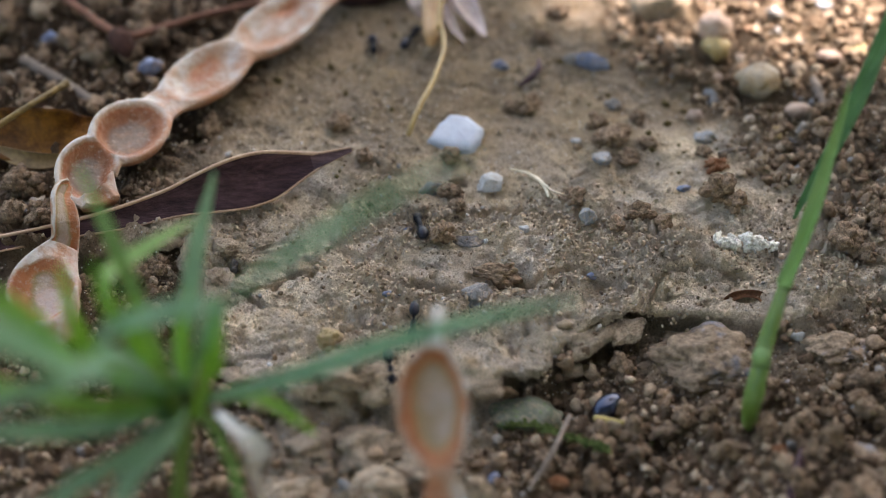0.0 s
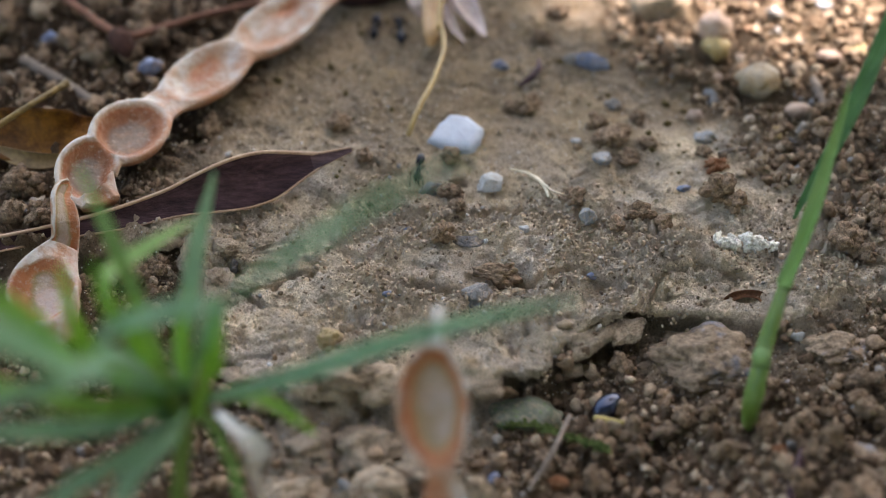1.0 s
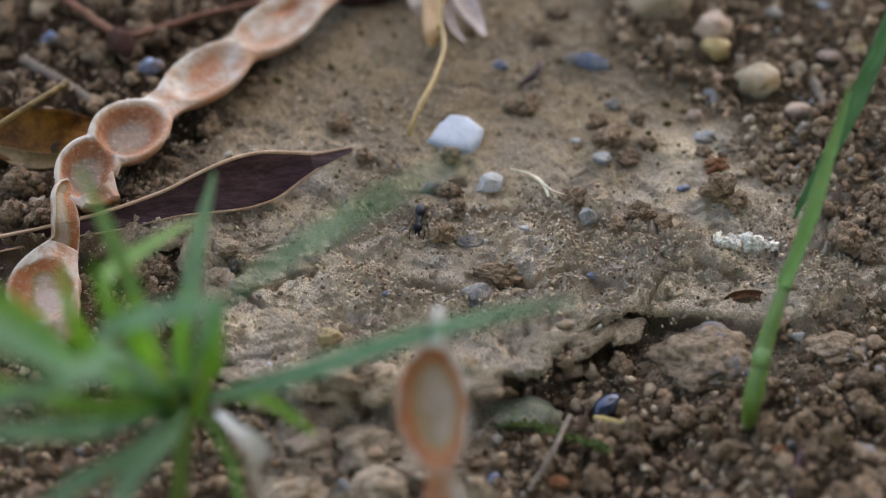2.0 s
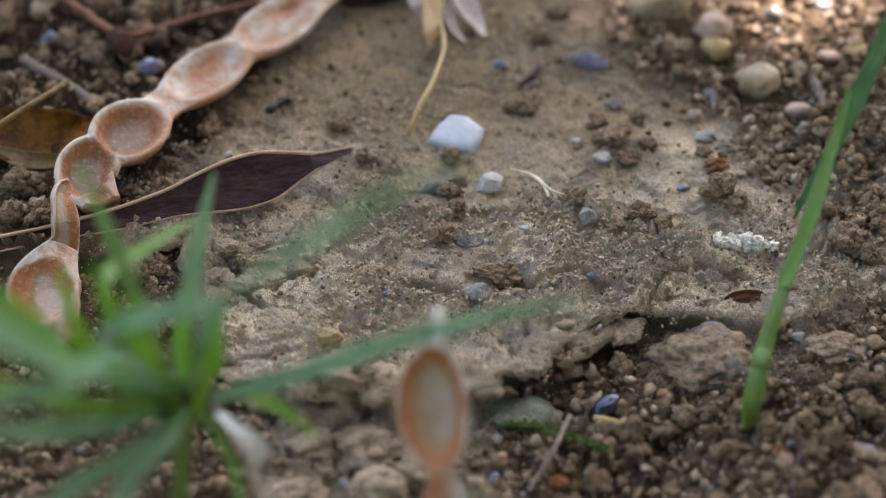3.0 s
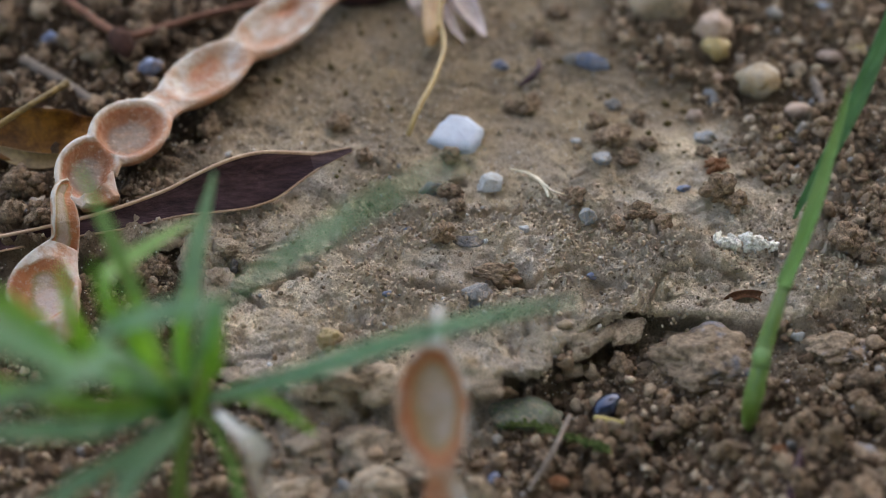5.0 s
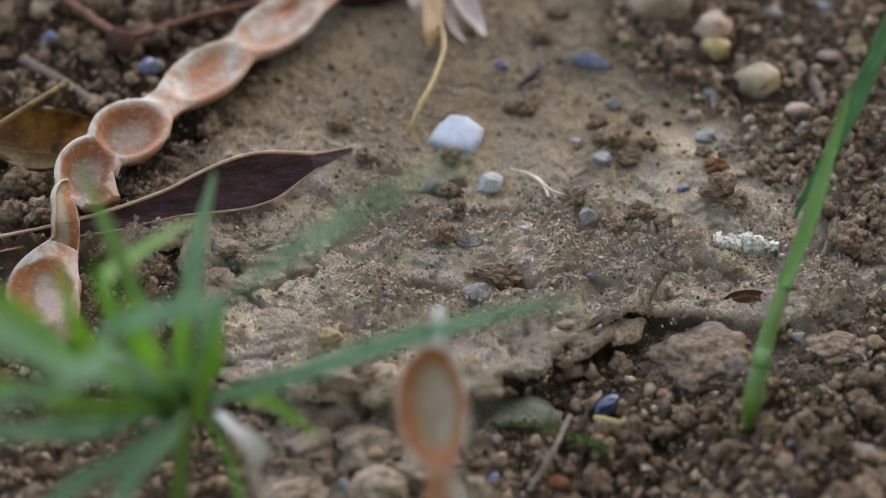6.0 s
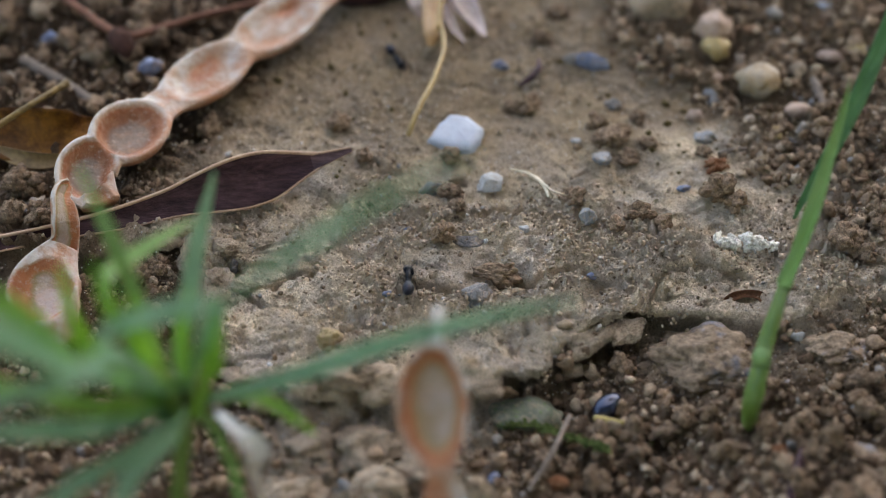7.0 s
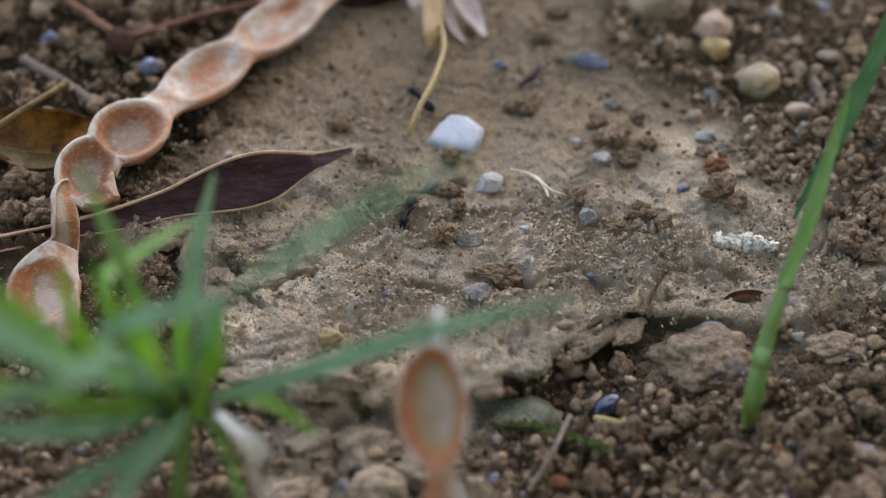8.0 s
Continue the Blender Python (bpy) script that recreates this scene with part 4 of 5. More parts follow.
def beaded_pod():
    t = thing("beaded_seed_pod", (*(-0.0694, 0.0403), ground_z(*(-0.0694, 0.0403))), "opened pale dry seed pod pinched between round empty chambers", "seed pod")
    chambers = [(-0.0201, 0.0957, 0.0080, 0.0125, 0.0066, 0.14, (0.0, 0.0), 0.3), (-0.0393, 0.0708, 0.0085, 0.0148, 0.0068, 0.13, (0.30, -0.45), 0.22), (-0.0547, 0.0506, 0.0088, 0.0142, 0.0069, 0.14, (0.22, -0.05), 0.33),
                (-0.0695, 0.0276, 0.0108, 0.0107, 0.0080, 0.36, (0.2, 0.1), 0.4), (-0.0776, 0.0146, 0.0100, 0.0100, 0.0067, 0.40, (0.0, 0.2), 0.4), (-0.0738, 0.0064, 0.0078, 0.0050, 0.0034, 0.10, (0.0, 0.0), 0.5)]
    nrm = [(-0.20, -0.60, 0.80)] * 4 + [(-0.05, -0.55, 0.83), (0.3, -0.5, 0.8)]
    rows, sec, hubs = chamber_strip(chambers)
    cuts = [0.0] + [(a + b) / 2 for a, b in zip(hubs, hubs[1:])] + [1.0]
    for lo, hi in zip(cuts, cuts[1:]):
        part("seed_chamber", loft(rows, nrm, sec, 241, lo, hi, hi == 1), M_POD, t)
    rows = [(*(-0.0801, 0.0068, 0.0126), 0.00151), (*(-0.0806, 0.0024, 0.0133), 0.00277), (*(-0.0797, -0.0028, 0.0107), 0.00322), (*(-0.0805, -0.0054, 0.0057), 0.00341),
            (*(-0.0829, -0.0174, 0.0050), 0.00788), (*(-0.0793, -0.0257, 0.0046), 0.00565), (*(-0.0757, -0.0300, 0.0023), 0.00210)]
    nrm = [(0.75, -0.55, 0.35), (0.75, -0.55, 0.35), (0.7, -0.6, 0.4), (0.4, -0.6, 0.7), (-0.05, -0.45, 0.88), (0, -0.5, 0.85), (0, -0.5, 0.85)]
    part("seed_chamber", loft(rows, nrm, pod_section(0.45, 0.0008, 0.0026), 121, 0, 0.5, True), M_WARMPOD, t, "folded chamber with a dark brown hollow")
    part("seed_chamber", loft(rows, nrm, pod_section(0.40), 121, 0.5, 1, True), M_WARMPOD, t)


def dark_pod():
    rows = [(-0.0972, -0.0024, 0.0030, 0.00157), (-0.0879, 0.0005, 0.0030, 0.00158), (-0.0785, 0.0030, 0.0035, 0.00183), (-0.0689, 0.0052, 0.0045, 0.00244), (-0.0593, 0.0086, 0.0055, 0.00307), (-0.0534, 0.0107, 0.0062, 0.00418),
            (-0.0473, 0.0127, 0.0068, 0.00530), (-0.0425, 0.0144, 0.0070, 0.00571), (-0.0377, 0.0165, 0.0070, 0.00525), (-0.0328, 0.0184, 0.0075, 0.00353), (-0.0278, 0.0195, 0.0085, 0.00174), (-0.0241, 0.0206, 0.0092, 0.00100), (-0.0202, 0.0219, 0.0098, 0.00050)]
    face = (0.0, -0.86, 0.5)
    t = thing("dark_seed_pod", (*(-0.0563, 0.0114), ground_z(*(-0.0563, 0.0114))), "dark purple-brown flat dry pod with a pale rim", "seed pod")

    def sec(w, s):
        us = np.linspace(-1, 1, 13)
        return [(w * u, -w * 0.28 * (1 - u * u) + 0.00025, u, 0) for u in us] + [(w * u, -w * 0.28 * (1 - u * u) - 0.00025, u, 0) for u in us[::-1]]
    valve = part("valve", loft(rows, face, sec, 120, 0, 0.815, False), M_DARKPOD, t)
    part("tip", loft(rows, face, sec, 120, 0.815, 1.0, False), M_PODTIP, t, "greyish tapered tip")
    c = curve_pts(rows, 60)
    tang = np.gradient(c[:, :3], axis=0)
    for sgn, r, name in ((1, 0.00042, "rim"), (-1, 0.0003, "rim")):
        line = []
        for k in range(60):
            tt = tang[k] / np.linalg.norm(tang[k])
            m = np.array(face) - tt * (np.array(face) @ tt)
            side = np.cross(tt, m / np.linalg.norm(m))
            line.append((*(c[k, :3] - side * sgn * c[k, 3]), r * (1 if k < 50 else 0.6)))
        part(name, tube(line, 120, 8), M_RIM, valve, "pale tan rim")


def standing_pod():
    t = thing("upright_seed_pod", (0.0045, -0.1200, ground_z(0.0045, -0.1200)), "upright half of an opened dry seed pod with a hollow", "seed pod")
    face = (-0.1, -0.8, 0.6)
    chambers = [(0.0045, -0.1200, -0.0085, 0.006, 0.0024, 0.0, (0.0, 0.0), 0.3), (0.0004, -0.0978, 0.0272, 0.0090, 0.0040, 0.10, (0.0, 0.0), 0.3),
                (-0.0018, -0.0857, 0.0405, 0.0124, 0.0065, 0.36, (-0.2, -0.1), 0.35), (-0.0009, -0.0772, 0.0500, 0.0032, 0.0012, 0.0, (0.0, 0.0), 0.3)]
    rows, sec, hubs = chamber_strip(chambers, 201, 0.0018, 0.80, 0.46)
    part("stalk", loft(rows, face, sec, 201, 0.0, hubs[1], True), M_WARMPOD, t)
    part("valve", loft(rows, face, sec, 201, hubs[1], 1.0, True), M_WARMPOD, t, "opened valve with an orange-stained hollow")
    part("tip", loft([(-0.0010, -0.0784, 0.0488, 0.0015), (-0.0009, -0.0772, 0.0502, 0.0013), (-0.0007, -0.0758, 0.0518, 0.0011), (-0.0006, -0.0740, 0.0538, 0.0008)], face, round_section(12, 0.6), 30), M_CREAMTIP, t, "pale pointed tip")


beaded_pod()
dark_pod()
standing_pod()


# ---------- grass ----------
def blade(parent, rows, mat, normal, name="blade", fold=0.3, n=36):
    return part(name, loft(rows, normal, blade_section(fold), n), mat, parent)


def grass_tuft():
    at = (-0.0510, -0.0850)
    t = thing("grass_tuft", (*at, ground_z(*at)), "tuft of fresh green grass with spreading blades", "grass tuft")
    part("stem", tube([(*at, ground_z(*at) - 0.002, 0.0016), (*(-0.0459, -0.0912, 0.0267), 0.00135), (*(-0.0435, -0.0918, 0.0416), 0.00135), (*(-0.0425, -0.0915, 0.0496), 0.00104)], 24), M_SHEATH, t)
    blade(t, [(*(-0.0410, -0.0915, 0.0479), 0.00093), (*(-0.0341, -0.0935, 0.0522), 0.00122), (*(-0.0245, -0.0947, 0.0570), 0.00175), (*(-0.0076, -0.0969, 0.0670), 0.00162), (*(0.0085, -0.0970, 0.0731), 0.00107), (*(0.0217, -0.0967, 0.0765), 0.00027)], M_BLUEGRASS, (0.1, -0.3, 0.95))
    blade(t, [(*(-0.0430, -0.0911, 0.0485), 0.00093), (*(-0.0407, -0.0951, 0.0611), 0.00127), (*(-0.0325, -0.1078, 0.0860), 0.00135), (*(-0.0213, -0.1184, 0.1053), 0.00126), (*(-0.0090, -0.1229, 0.1190), 0.00091), (*(0.0041, -0.1232, 0.1279), 0.00018)], M_BLUEGRASS, (0.3, -0.4, 0.85))
    blade(t, [(*(-0.0435, -0.0911, 0.0485), 0.00093), (*(-0.0442, -0.0857, 0.0544), 0.00152), (*(-0.0435, -0.0777, 0.0572), 0.00182), (*(-0.0424, -0.0668, 0.0616), 0.00156), (*(-0.0402, -0.0530, 0.0659), 0.00039)], M_BLUEGRASS, (0.5, -0.7, 0.5))
    blade(t, [(*(-0.0442, -0.0911, 0.0485), 0.00093), (*(-0.0464, -0.0914, 0.0576), 0.00158), (*(-0.0494, -0.0883, 0.0686), 0.00173), (*(-0.0534, -0.0834, 0.0789), 0.00137), (*(-0.0585, -0.0763, 0.0866), 0.00037)], M_STEM, (-0.5, -0.7, 0.5))
    blade(t, [(*(-0.0450, -0.0914, 0.0481), 0.00093), (*(-0.0504, -0.1004, 0.0600), 0.00154), (*(-0.0568, -0.1071, 0.0744), 0.00192), (*(-0.0637, -0.1085, 0.0853), 0.00186), (*(-0.0740, -0.1045, 0.0896), 0.00084)], M_GRASS, (-0.4, -0.6, 0.7))
    blade(t, [(*(-0.0444, -0.0915, 0.0479), 0.00093), (*(-0.0492, -0.1052, 0.0655), 0.00178), (*(-0.0543, -0.1183, 0.0820), 0.00266), (*(-0.0618, -0.1261, 0.0967), 0.00299), (*(-0.0701, -0.1282, 0.1021), 0.00233)], M_BLUEGRASS, (0, -0.3, 0.95))
    blade(t, [(*(-0.0438, -0.0911, 0.0485), 0.00093), (*(-0.0491, -0.0997, 0.0639), 0.00135), (*(-0.0533, -0.1039, 0.0748), 0.00148), (*(-0.0426, -0.1089, 0.0847), 0.00186), (*(-0.0321, -0.1114, 0.0897), 0.00091)], M_BLUEGRASS, (0, -0.3, 0.95))
    blade(t, [(*(-0.0421, -0.0911, 0.0485), 0.00093), (*(-0.0421, -0.0921, 0.0568), 0.00186), (*(-0.0418, -0.0921, 0.0646), 0.00193), (*(-0.0405, -0.0912, 0.0733), 0.00044)], M_GRASS, (-0.4, -0.4, 0.85))
    blade(t, [(*(-0.0409, -0.0911, 0.0485), 0.00093), (*(-0.0383, -0.0925, 0.0565), 0.00176), (*(-0.0380, -0.0890, 0.0603), 0.00176), (*(-0.0368, -0.0851, 0.0645), 0.00084)], M_GRASS, (0.6, -0.3, 0.8))
    blade(t, [(*(-0.0447, -0.0913, 0.0483), 0.00093), (*(-0.0526, -0.0934, 0.0554), 0.00120), (*(-0.0585, -0.0942, 0.0668), 0.00137), (*(-0.0610, -0.0885, 0.0762), 0.00044)], M_GRASS, (0, -0.7, 0.7))
    blade(t, [(*(-0.0431, -0.0909, 0.0487), 0.00093), (*(-0.0519, -0.0876, 0.0588), 0.00112), (*(-0.0566, -0.0789, 0.0637), 0.00132), (*(-0.0514, -0.0675, 0.0609), 0.00126), (*(-0.0444, -0.0564, 0.0577), 0.00039)], M_STEM, (0, -0.7, 0.7))
    blade(t, [(*(-0.0405, -0.0915, 0.0479), 0.00093), (*(-0.0345, -0.0915, 0.0496), 0.00113), (*(-0.0290, -0.0904, 0.0463), 0.00133), (*(-0.0219, -0.0888, 0.0371), 0.00039)], M_GRASS, (0, -0.4, 0.9))
    blade(t, [(*(-0.0447, -0.0918, 0.0477), 0.00093), (*(-0.0527, -0.1058, 0.0571), 0.00144), (*(-0.0616, -0.1134, 0.0640), 0.00174), (*(-0.0726, -0.1172, 0.0676), 0.00086)], M_BLUEGRASS, (0, -0.4, 0.9))
    blade(t, [(*(-0.0439, -0.0918, 0.0477), 0.00093), (*(-0.0491, -0.1085, 0.0541), 0.00135), (*(-0.0575, -0.1178, 0.0561), 0.00168), (*(-0.0639, -0.1276, 0.0561), 0.00068)], M_BLUEGRASS, (0, -0.4, 0.9))
    blade(t, [(*(-0.0458, -0.0913, 0.0483), 0.00093), (*(-0.0456, -0.1025, 0.0685), 0.00133), (*(-0.0502, -0.1030, 0.0789), 0.00156), (*(-0.0530, -0.1005, 0.0878), 0.00051)], M_GRASS, (-0.3, -0.6, 0.7))
    blade(t, [(*(-0.0453, -0.0918, 0.0478), 0.00093), (*(-0.0474, -0.1071, 0.0633), 0.00151), (*(-0.0545, -0.1146, 0.0708), 0.00171), (*(-0.0642, -0.1178, 0.0780), 0.00134), (*(-0.0710, -0.1189, 0.0814), 0.00067)], M_GRASS, (0, -0.4, 0.9))
    blade(t, [(*(-0.0452, -0.0915, 0.0479), 0.00093), (*(-0.0453, -0.1071, 0.0682), 0.00158), (*(-0.0494, -0.1135, 0.0796), 0.00202), (*(-0.0556, -0.1247, 0.0858), 0.00179), (*(-0.0656, -0.1310, 0.0882), 0.00111)], M_BLUEGRASS, (0, -0.4, 0.9))
    blade(t, [(*(-0.0435, -0.0919, 0.0477), 0.00093), (*(-0.0437, -0.1073, 0.0554), 0.00126), (*(-0.0487, -0.1170, 0.0570), 0.00158), (*(-0.0511, -0.1282, 0.0554), 0.00103)], M_BLUEGRASS, (0, -0.4, 0.9))
    blade(t, [(*(-0.0413, -0.0918, 0.0477), 0.00093), (*(-0.0380, -0.0939, 0.0423), 0.00096), (*(-0.0355, -0.0955, 0.0343), 0.00097), (*(-0.0345, -0.1000, 0.0248), 0.00049)], M_STEM, (0, -0.4, 0.9))
    blade(t, [(*(-0.0419, -0.0958, 0.0479), 0.00093), (*(-0.0397, -0.0962, 0.0583), 0.00185), (*(-0.0380, -0.0963, 0.0675), 0.00199), (*(-0.0367, -0.0946, 0.0758), 0.00053)], M_GRASS, (0.5, -0.3, 0.85), fold=0.6)
    blade(t, [(*(-0.0434, -0.0955, 0.0483), 0.00093), (*(-0.0442, -0.0984, 0.0592), 0.00173), (*(-0.0465, -0.0994, 0.0704), 0.00187), (*(-0.0485, -0.0976, 0.0787), 0.00053)], M_GRASS, (-0.5, -0.3, 0.85), fold=0.6)


def grass_shoot():
    at = (0.0613, -0.0470)
    z = ground_z(*at)
    t = thing("grass_shoot", (*at, z), "single upright grass shoot with two narrow leaves", "grass shoot")
    part("stem", tube([(at[0], at[1], z - 0.002, 0.00156), (*(0.0605, -0.0512, 0.0053), 0.00196), (*(0.0624, -0.0455, 0.0117), 0.00173), (*(0.0634, -0.0424, 0.0136), 0.00168), (*(0.0656, -0.0375, 0.0175), 0.00140), (*(0.0676, -0.0326, 0.0200), 0.00123)], 40, 14, 0.9), M_SHEATH, t, "pale green sheathed stem")
    part("node", tube([(*(0.0671, -0.0340, 0.0200), 0.00123), (*(0.0677, -0.0324, 0.0203), 0.00162), (*(0.0680, -0.0316, 0.0211), 0.00134)], 10, 12, 0.8), M_STEM, t)
    part("collar", tube([(*(0.0620, -0.0466, 0.0112), 0.00168), (*(0.0623, -0.0456, 0.0124), 0.00188), (*(0.0627, -0.0443, 0.0130), 0.00162)], 10, 12, 0.9), M_COLLAR, t, "pale papery collar")
    blade(t, [(*(0.0673, -0.0335, 0.0206), 0.00156), (*(0.0698, -0.0301, 0.0258), 0.00145), (*(0.0727, -0.0257, 0.0337), 0.00161), (*(0.0754, -0.0213, 0.0445), 0.00119), (*(0.0771, -0.0186, 0.0534), 0.00070), (*(0.0777, -0.0174, 0.0593), 0.00010)], M_STEM, (-0.45, -0.6, 0.6), "leaf", 0.5)
    blade(t, [(*(0.0713, -0.0150, 0.0217), 0.00034), (*(0.0733, -0.0132, 0.0266), 0.00091), (*(0.0779, -0.0090, 0.0343), 0.00159), (*(0.0830, -0.0037, 0.0446), 0.00194), (*(0.0871, 0.0014, 0.0548), 0.00171), (*(0.0918, 0.0079, 0.0679), 0.00137)], M_SHOOTLEAF, (0.3, -0.75, 0.55), "leaf", 0.25)


grass_tuft()
grass_shoot()


# ---------- dry litter ----------
def dry_leaf():
    at = (-0.0912, 0.0298)
    t = thing("dry_leaf", (*at, ground_z(*at)), "curled yellow-brown dry leaf on soil", "dry leaf")

    def sec(w, s):
        us = np.linspace(-1, 1, 13)
        wav = 0.12 * math.sin(9 * s)
        f = [(w * u, w * (0.45 * u * u + wav * u), u, 0) for u in us]
        return [(a, b + 0.0002, u, h) for a, b, u, h in f] + [(a, b - 0.0002, u, h) for a, b, u, h in f[::-1]]
    part("leaf_blade", loft([(-0.1050, 0.0310, 0.0068, 0.0052), (-0.0960, 0.0312, 0.0066, 0.0060), (-0.0885, 0.0306, 0.0064, 0.0062), (-0.0820, 0.0325, 0.0060, 0.0046), (-0.0778, 0.0365, 0.0060, 0.0008)], (0, -0.75, 0.65), sec, 40), M_DRYLEAF, t)
    part("leaf_lobe", loft([(-0.1000, 0.0275, 0.0050, 0.0012), (-0.0930, 0.0248, 0.0046, 0.0019), (-0.0870, 0.0244, 0.0046, 0.0016), (-0.0832, 0.0262, 0.0050, 0.0004)], (0, -0.8, 0.6), sec, 30), M_LEAFEDGE, t, "pale turned-up leaf edge")
    part("stalk", tube([(-0.0998, 0.0258, 0.0122, 0.0008), (-0.0925, 0.0314, 0.0142, 0.0007), (-0.0880, 0.0385, 0.0130, 0.0007), (-0.0856, 0.0428, 0.0120, 0.0010)], 24), M_STALK, t, "olive-brown leaf stalk")


def twig(name, rows, mat, label, category="twig"):
    p0 = rows[len(rows) // 2]
    t = thing(name, (p0[0], p0[1], ground_z(p0[0], p0[1])), label, category)
    part("stick", tube(rows, 40, 10), mat, t)
    return t


def dry_flower():
    at = (-0.0026, 0.0817)
    t = thing("dry_flower_head", (*at, ground_z(*at)), "dry husk with pinkish papery bracts and a thin curved stalk", "dry flower")
    husk = part("husk", loft([(*(-0.0012, 0.0926, 0.0101), 0.00197), (*(-0.0022, 0.0847, 0.0080), 0.00253), (*(-0.0026, 0.0764, 0.0065), 0.00250), (*(-0.0027, 0.0699, 0.0062), 0.00193), (*(-0.0032, 0.0673, 0.0044), 0.00082)], FACE, round_section(14, 0.6), 40), M_HUSK, t)
    part("stalk", tube([(*(-0.0007, 0.0742, 0.0064), 0.00055), (*(0.0003, 0.0627, 0.0074), 0.00061), (*(-0.0021, 0.0509, 0.0072), 0.00060), (*(-0.0057, 0.0409, 0.0059), 0.00066), (*(-0.0080, 0.0368, 0.0017), 0.00065)], 40, 8), M_STRAW, t, "straw-coloured thin stalk")
    part("seam", tube([(*(0.0003, 0.0899, 0.0119), 0.00042), (*(-0.0005, 0.0795, 0.0109), 0.00056), (*(-0.0011, 0.0690, 0.0085), 0.00055)], 20, 8), M_STRAW, husk)
    for rows in ([(*(0.0025, 0.0905, 0.0082), 0.00253), (*(0.0052, 0.0833, 0.0057), 0.00309), (*(0.0082, 0.0776, 0.0039), 0.00180), (*(0.0103, 0.0707, 0.0046), 0.00041)],
                 [(*(0.0005, 0.0813, 0.0063), 0.00111), (*(0.0022, 0.0766, 0.0038), 0.00111), (*(0.0052, 0.0716, 0.0026), 0.00041)],
                 [(*(-0.0083, 0.0949, 0.0052), 0.00169), (*(-0.0070, 0.0831, 0.0067), 0.00169), (*(-0.0052, 0.0803, 0.0030), 0.00070)]):
        part("bract", loft(rows, FACE, blade_section(0.4, 0.08), 24), M_PETAL, t)


dry_leaf()
RED_TWIG = twig("red_twig", [(*(-0.1010, 0.0931, 0.0064), 0.0008), (*(-0.0879, 0.0788, 0.0073), 0.0009), (*(-0.0761, 0.0685, 0.0068), 0.0011), (*(-0.0657, 0.0737, 0.0059), 0.0009), (*(-0.0553, 0.0792, 0.0058), 0.0008), (*(-0.0446, 0.0835, 0.0056), 0.0007)], M_TWIG, "bent reddish-brown dry twig on the soil")
part("knot", tube([(-0.0785, 0.0690, 0.0070, 0.0012), (-0.0768, 0.0664, 0.0076, 0.0028), (-0.0752, 0.0632, 0.0072, 0.0026), (-0.0744, 0.0608, 0.0060, 0.0008)], 20, 12), M_KNOT, RED_TWIG, "dark broken knot of the twig")
twig("grey_twig", [(*(-0.1003, 0.0659, 0.0017), 0.0012), (*(-0.0912, 0.0582, 0.0016), 0.0014), (*(-0.0816, 0.0501, 0.0012), 0.0012)], M_GREYTWIG, "short grey dry twig on the soil")
dry_flower()


def rootlet():
    at = (0.0204, 0.0230)
    t = thing("rootlet", (*at, ground_z(*at)), "pale branching dry rootlet lying on the crust", "rootlet")
    part("root", tube([(*(0.0149, 0.0244, 0.0022), 0.0002), (*(0.0190, 0.0229, 0.0020), 0.0004), (*(0.0221, 0.0197, 0.0018), 0.0005), (*(0.0234, 0.0150, 0.0018), 0.0003)], 30, 8), M_ROOT, t)
    part("root_branch", tube([(*(0.0219, 0.0201, 0.0019), 0.0004), (*(0.0242, 0.0166, 0.0023), 0.0003), (*(0.0273, 0.0156, 0.0019), 0.0001)], 20, 8), M_ROOT, t)
    part("root_branch", tube([(*(0.0228, 0.0188, 0.0015), 0.0003), (*(0.0245, 0.0162, 0.0014), 0.00025), (*(0.0259, 0.0138, 0.0011), 0.0001)], 20, 8), M_ROOT, t)


rootlet()


def seed():
    at = (0.0336, -0.0404)
    z = ground_z(*at)
    t = thing("shiny_seed", (*at, z), "glossy blue-black seed with a yellow tail", "seed")
    body = ball((0, 0, 0), (0.0036, 0.0023, 0.0022), 0, 24, 16)
    turned = pose(0.0334, -0.0410, -0.0060, 0, -8, 42)
    part("seed_body", ([turned @ v for v in body[0]], body[1], {}), M_BEAD, t)
    part("aril", tube([(0.0305, -0.0440, -0.0062, 0.0006), (0.0325, -0.0452, -0.0060, 0.0011), (0.0364, -0.0462, -0.0055, 0.0005)], 16, 10), M_ARIL, t, "yellow fleshy tail")
    return t


SEED = seed()
twig("curved_husk", [(*(0.0228, 0.0652, 0.0022), 0.0003), (*(0.0226, 0.0610, 0.0026), 0.0008), (*(0.0208, 0.0575, 0.0026), 0.0009), (*(0.0180, 0.0553, 0.0018), 0.0003)], M_DARKPOD, "small dark curved husk on the soil", "husk")
twig("straw_piece", [(*(0.0622, 0.0295, 0.0024), 0.0004), (*(0.0654, 0.0312, 0.0020), 0.0006), (*(0.0690, 0.0327, 0.0013), 0.0004)], M_GREYTWIG, "short pale piece of straw on the crust", "straw")
twig("stub", [(*(0.0767, 0.0366, 0.0009), 0.0010), (*(0.0766, 0.0393, 0.0020), 0.0011)], M_STRAW, "short yellowish stub of a stalk", "stalk")
twig("grey_twig", [(*(0.0874, 0.0578, 0.0019), 0.0009), (*(0.0880, 0.0526, 0.0017), 0.0012), (*(0.0882, 0.0467, 0.0013), 0.0008)], M_GREYTWIG, "short grey dry twig among crumbs")
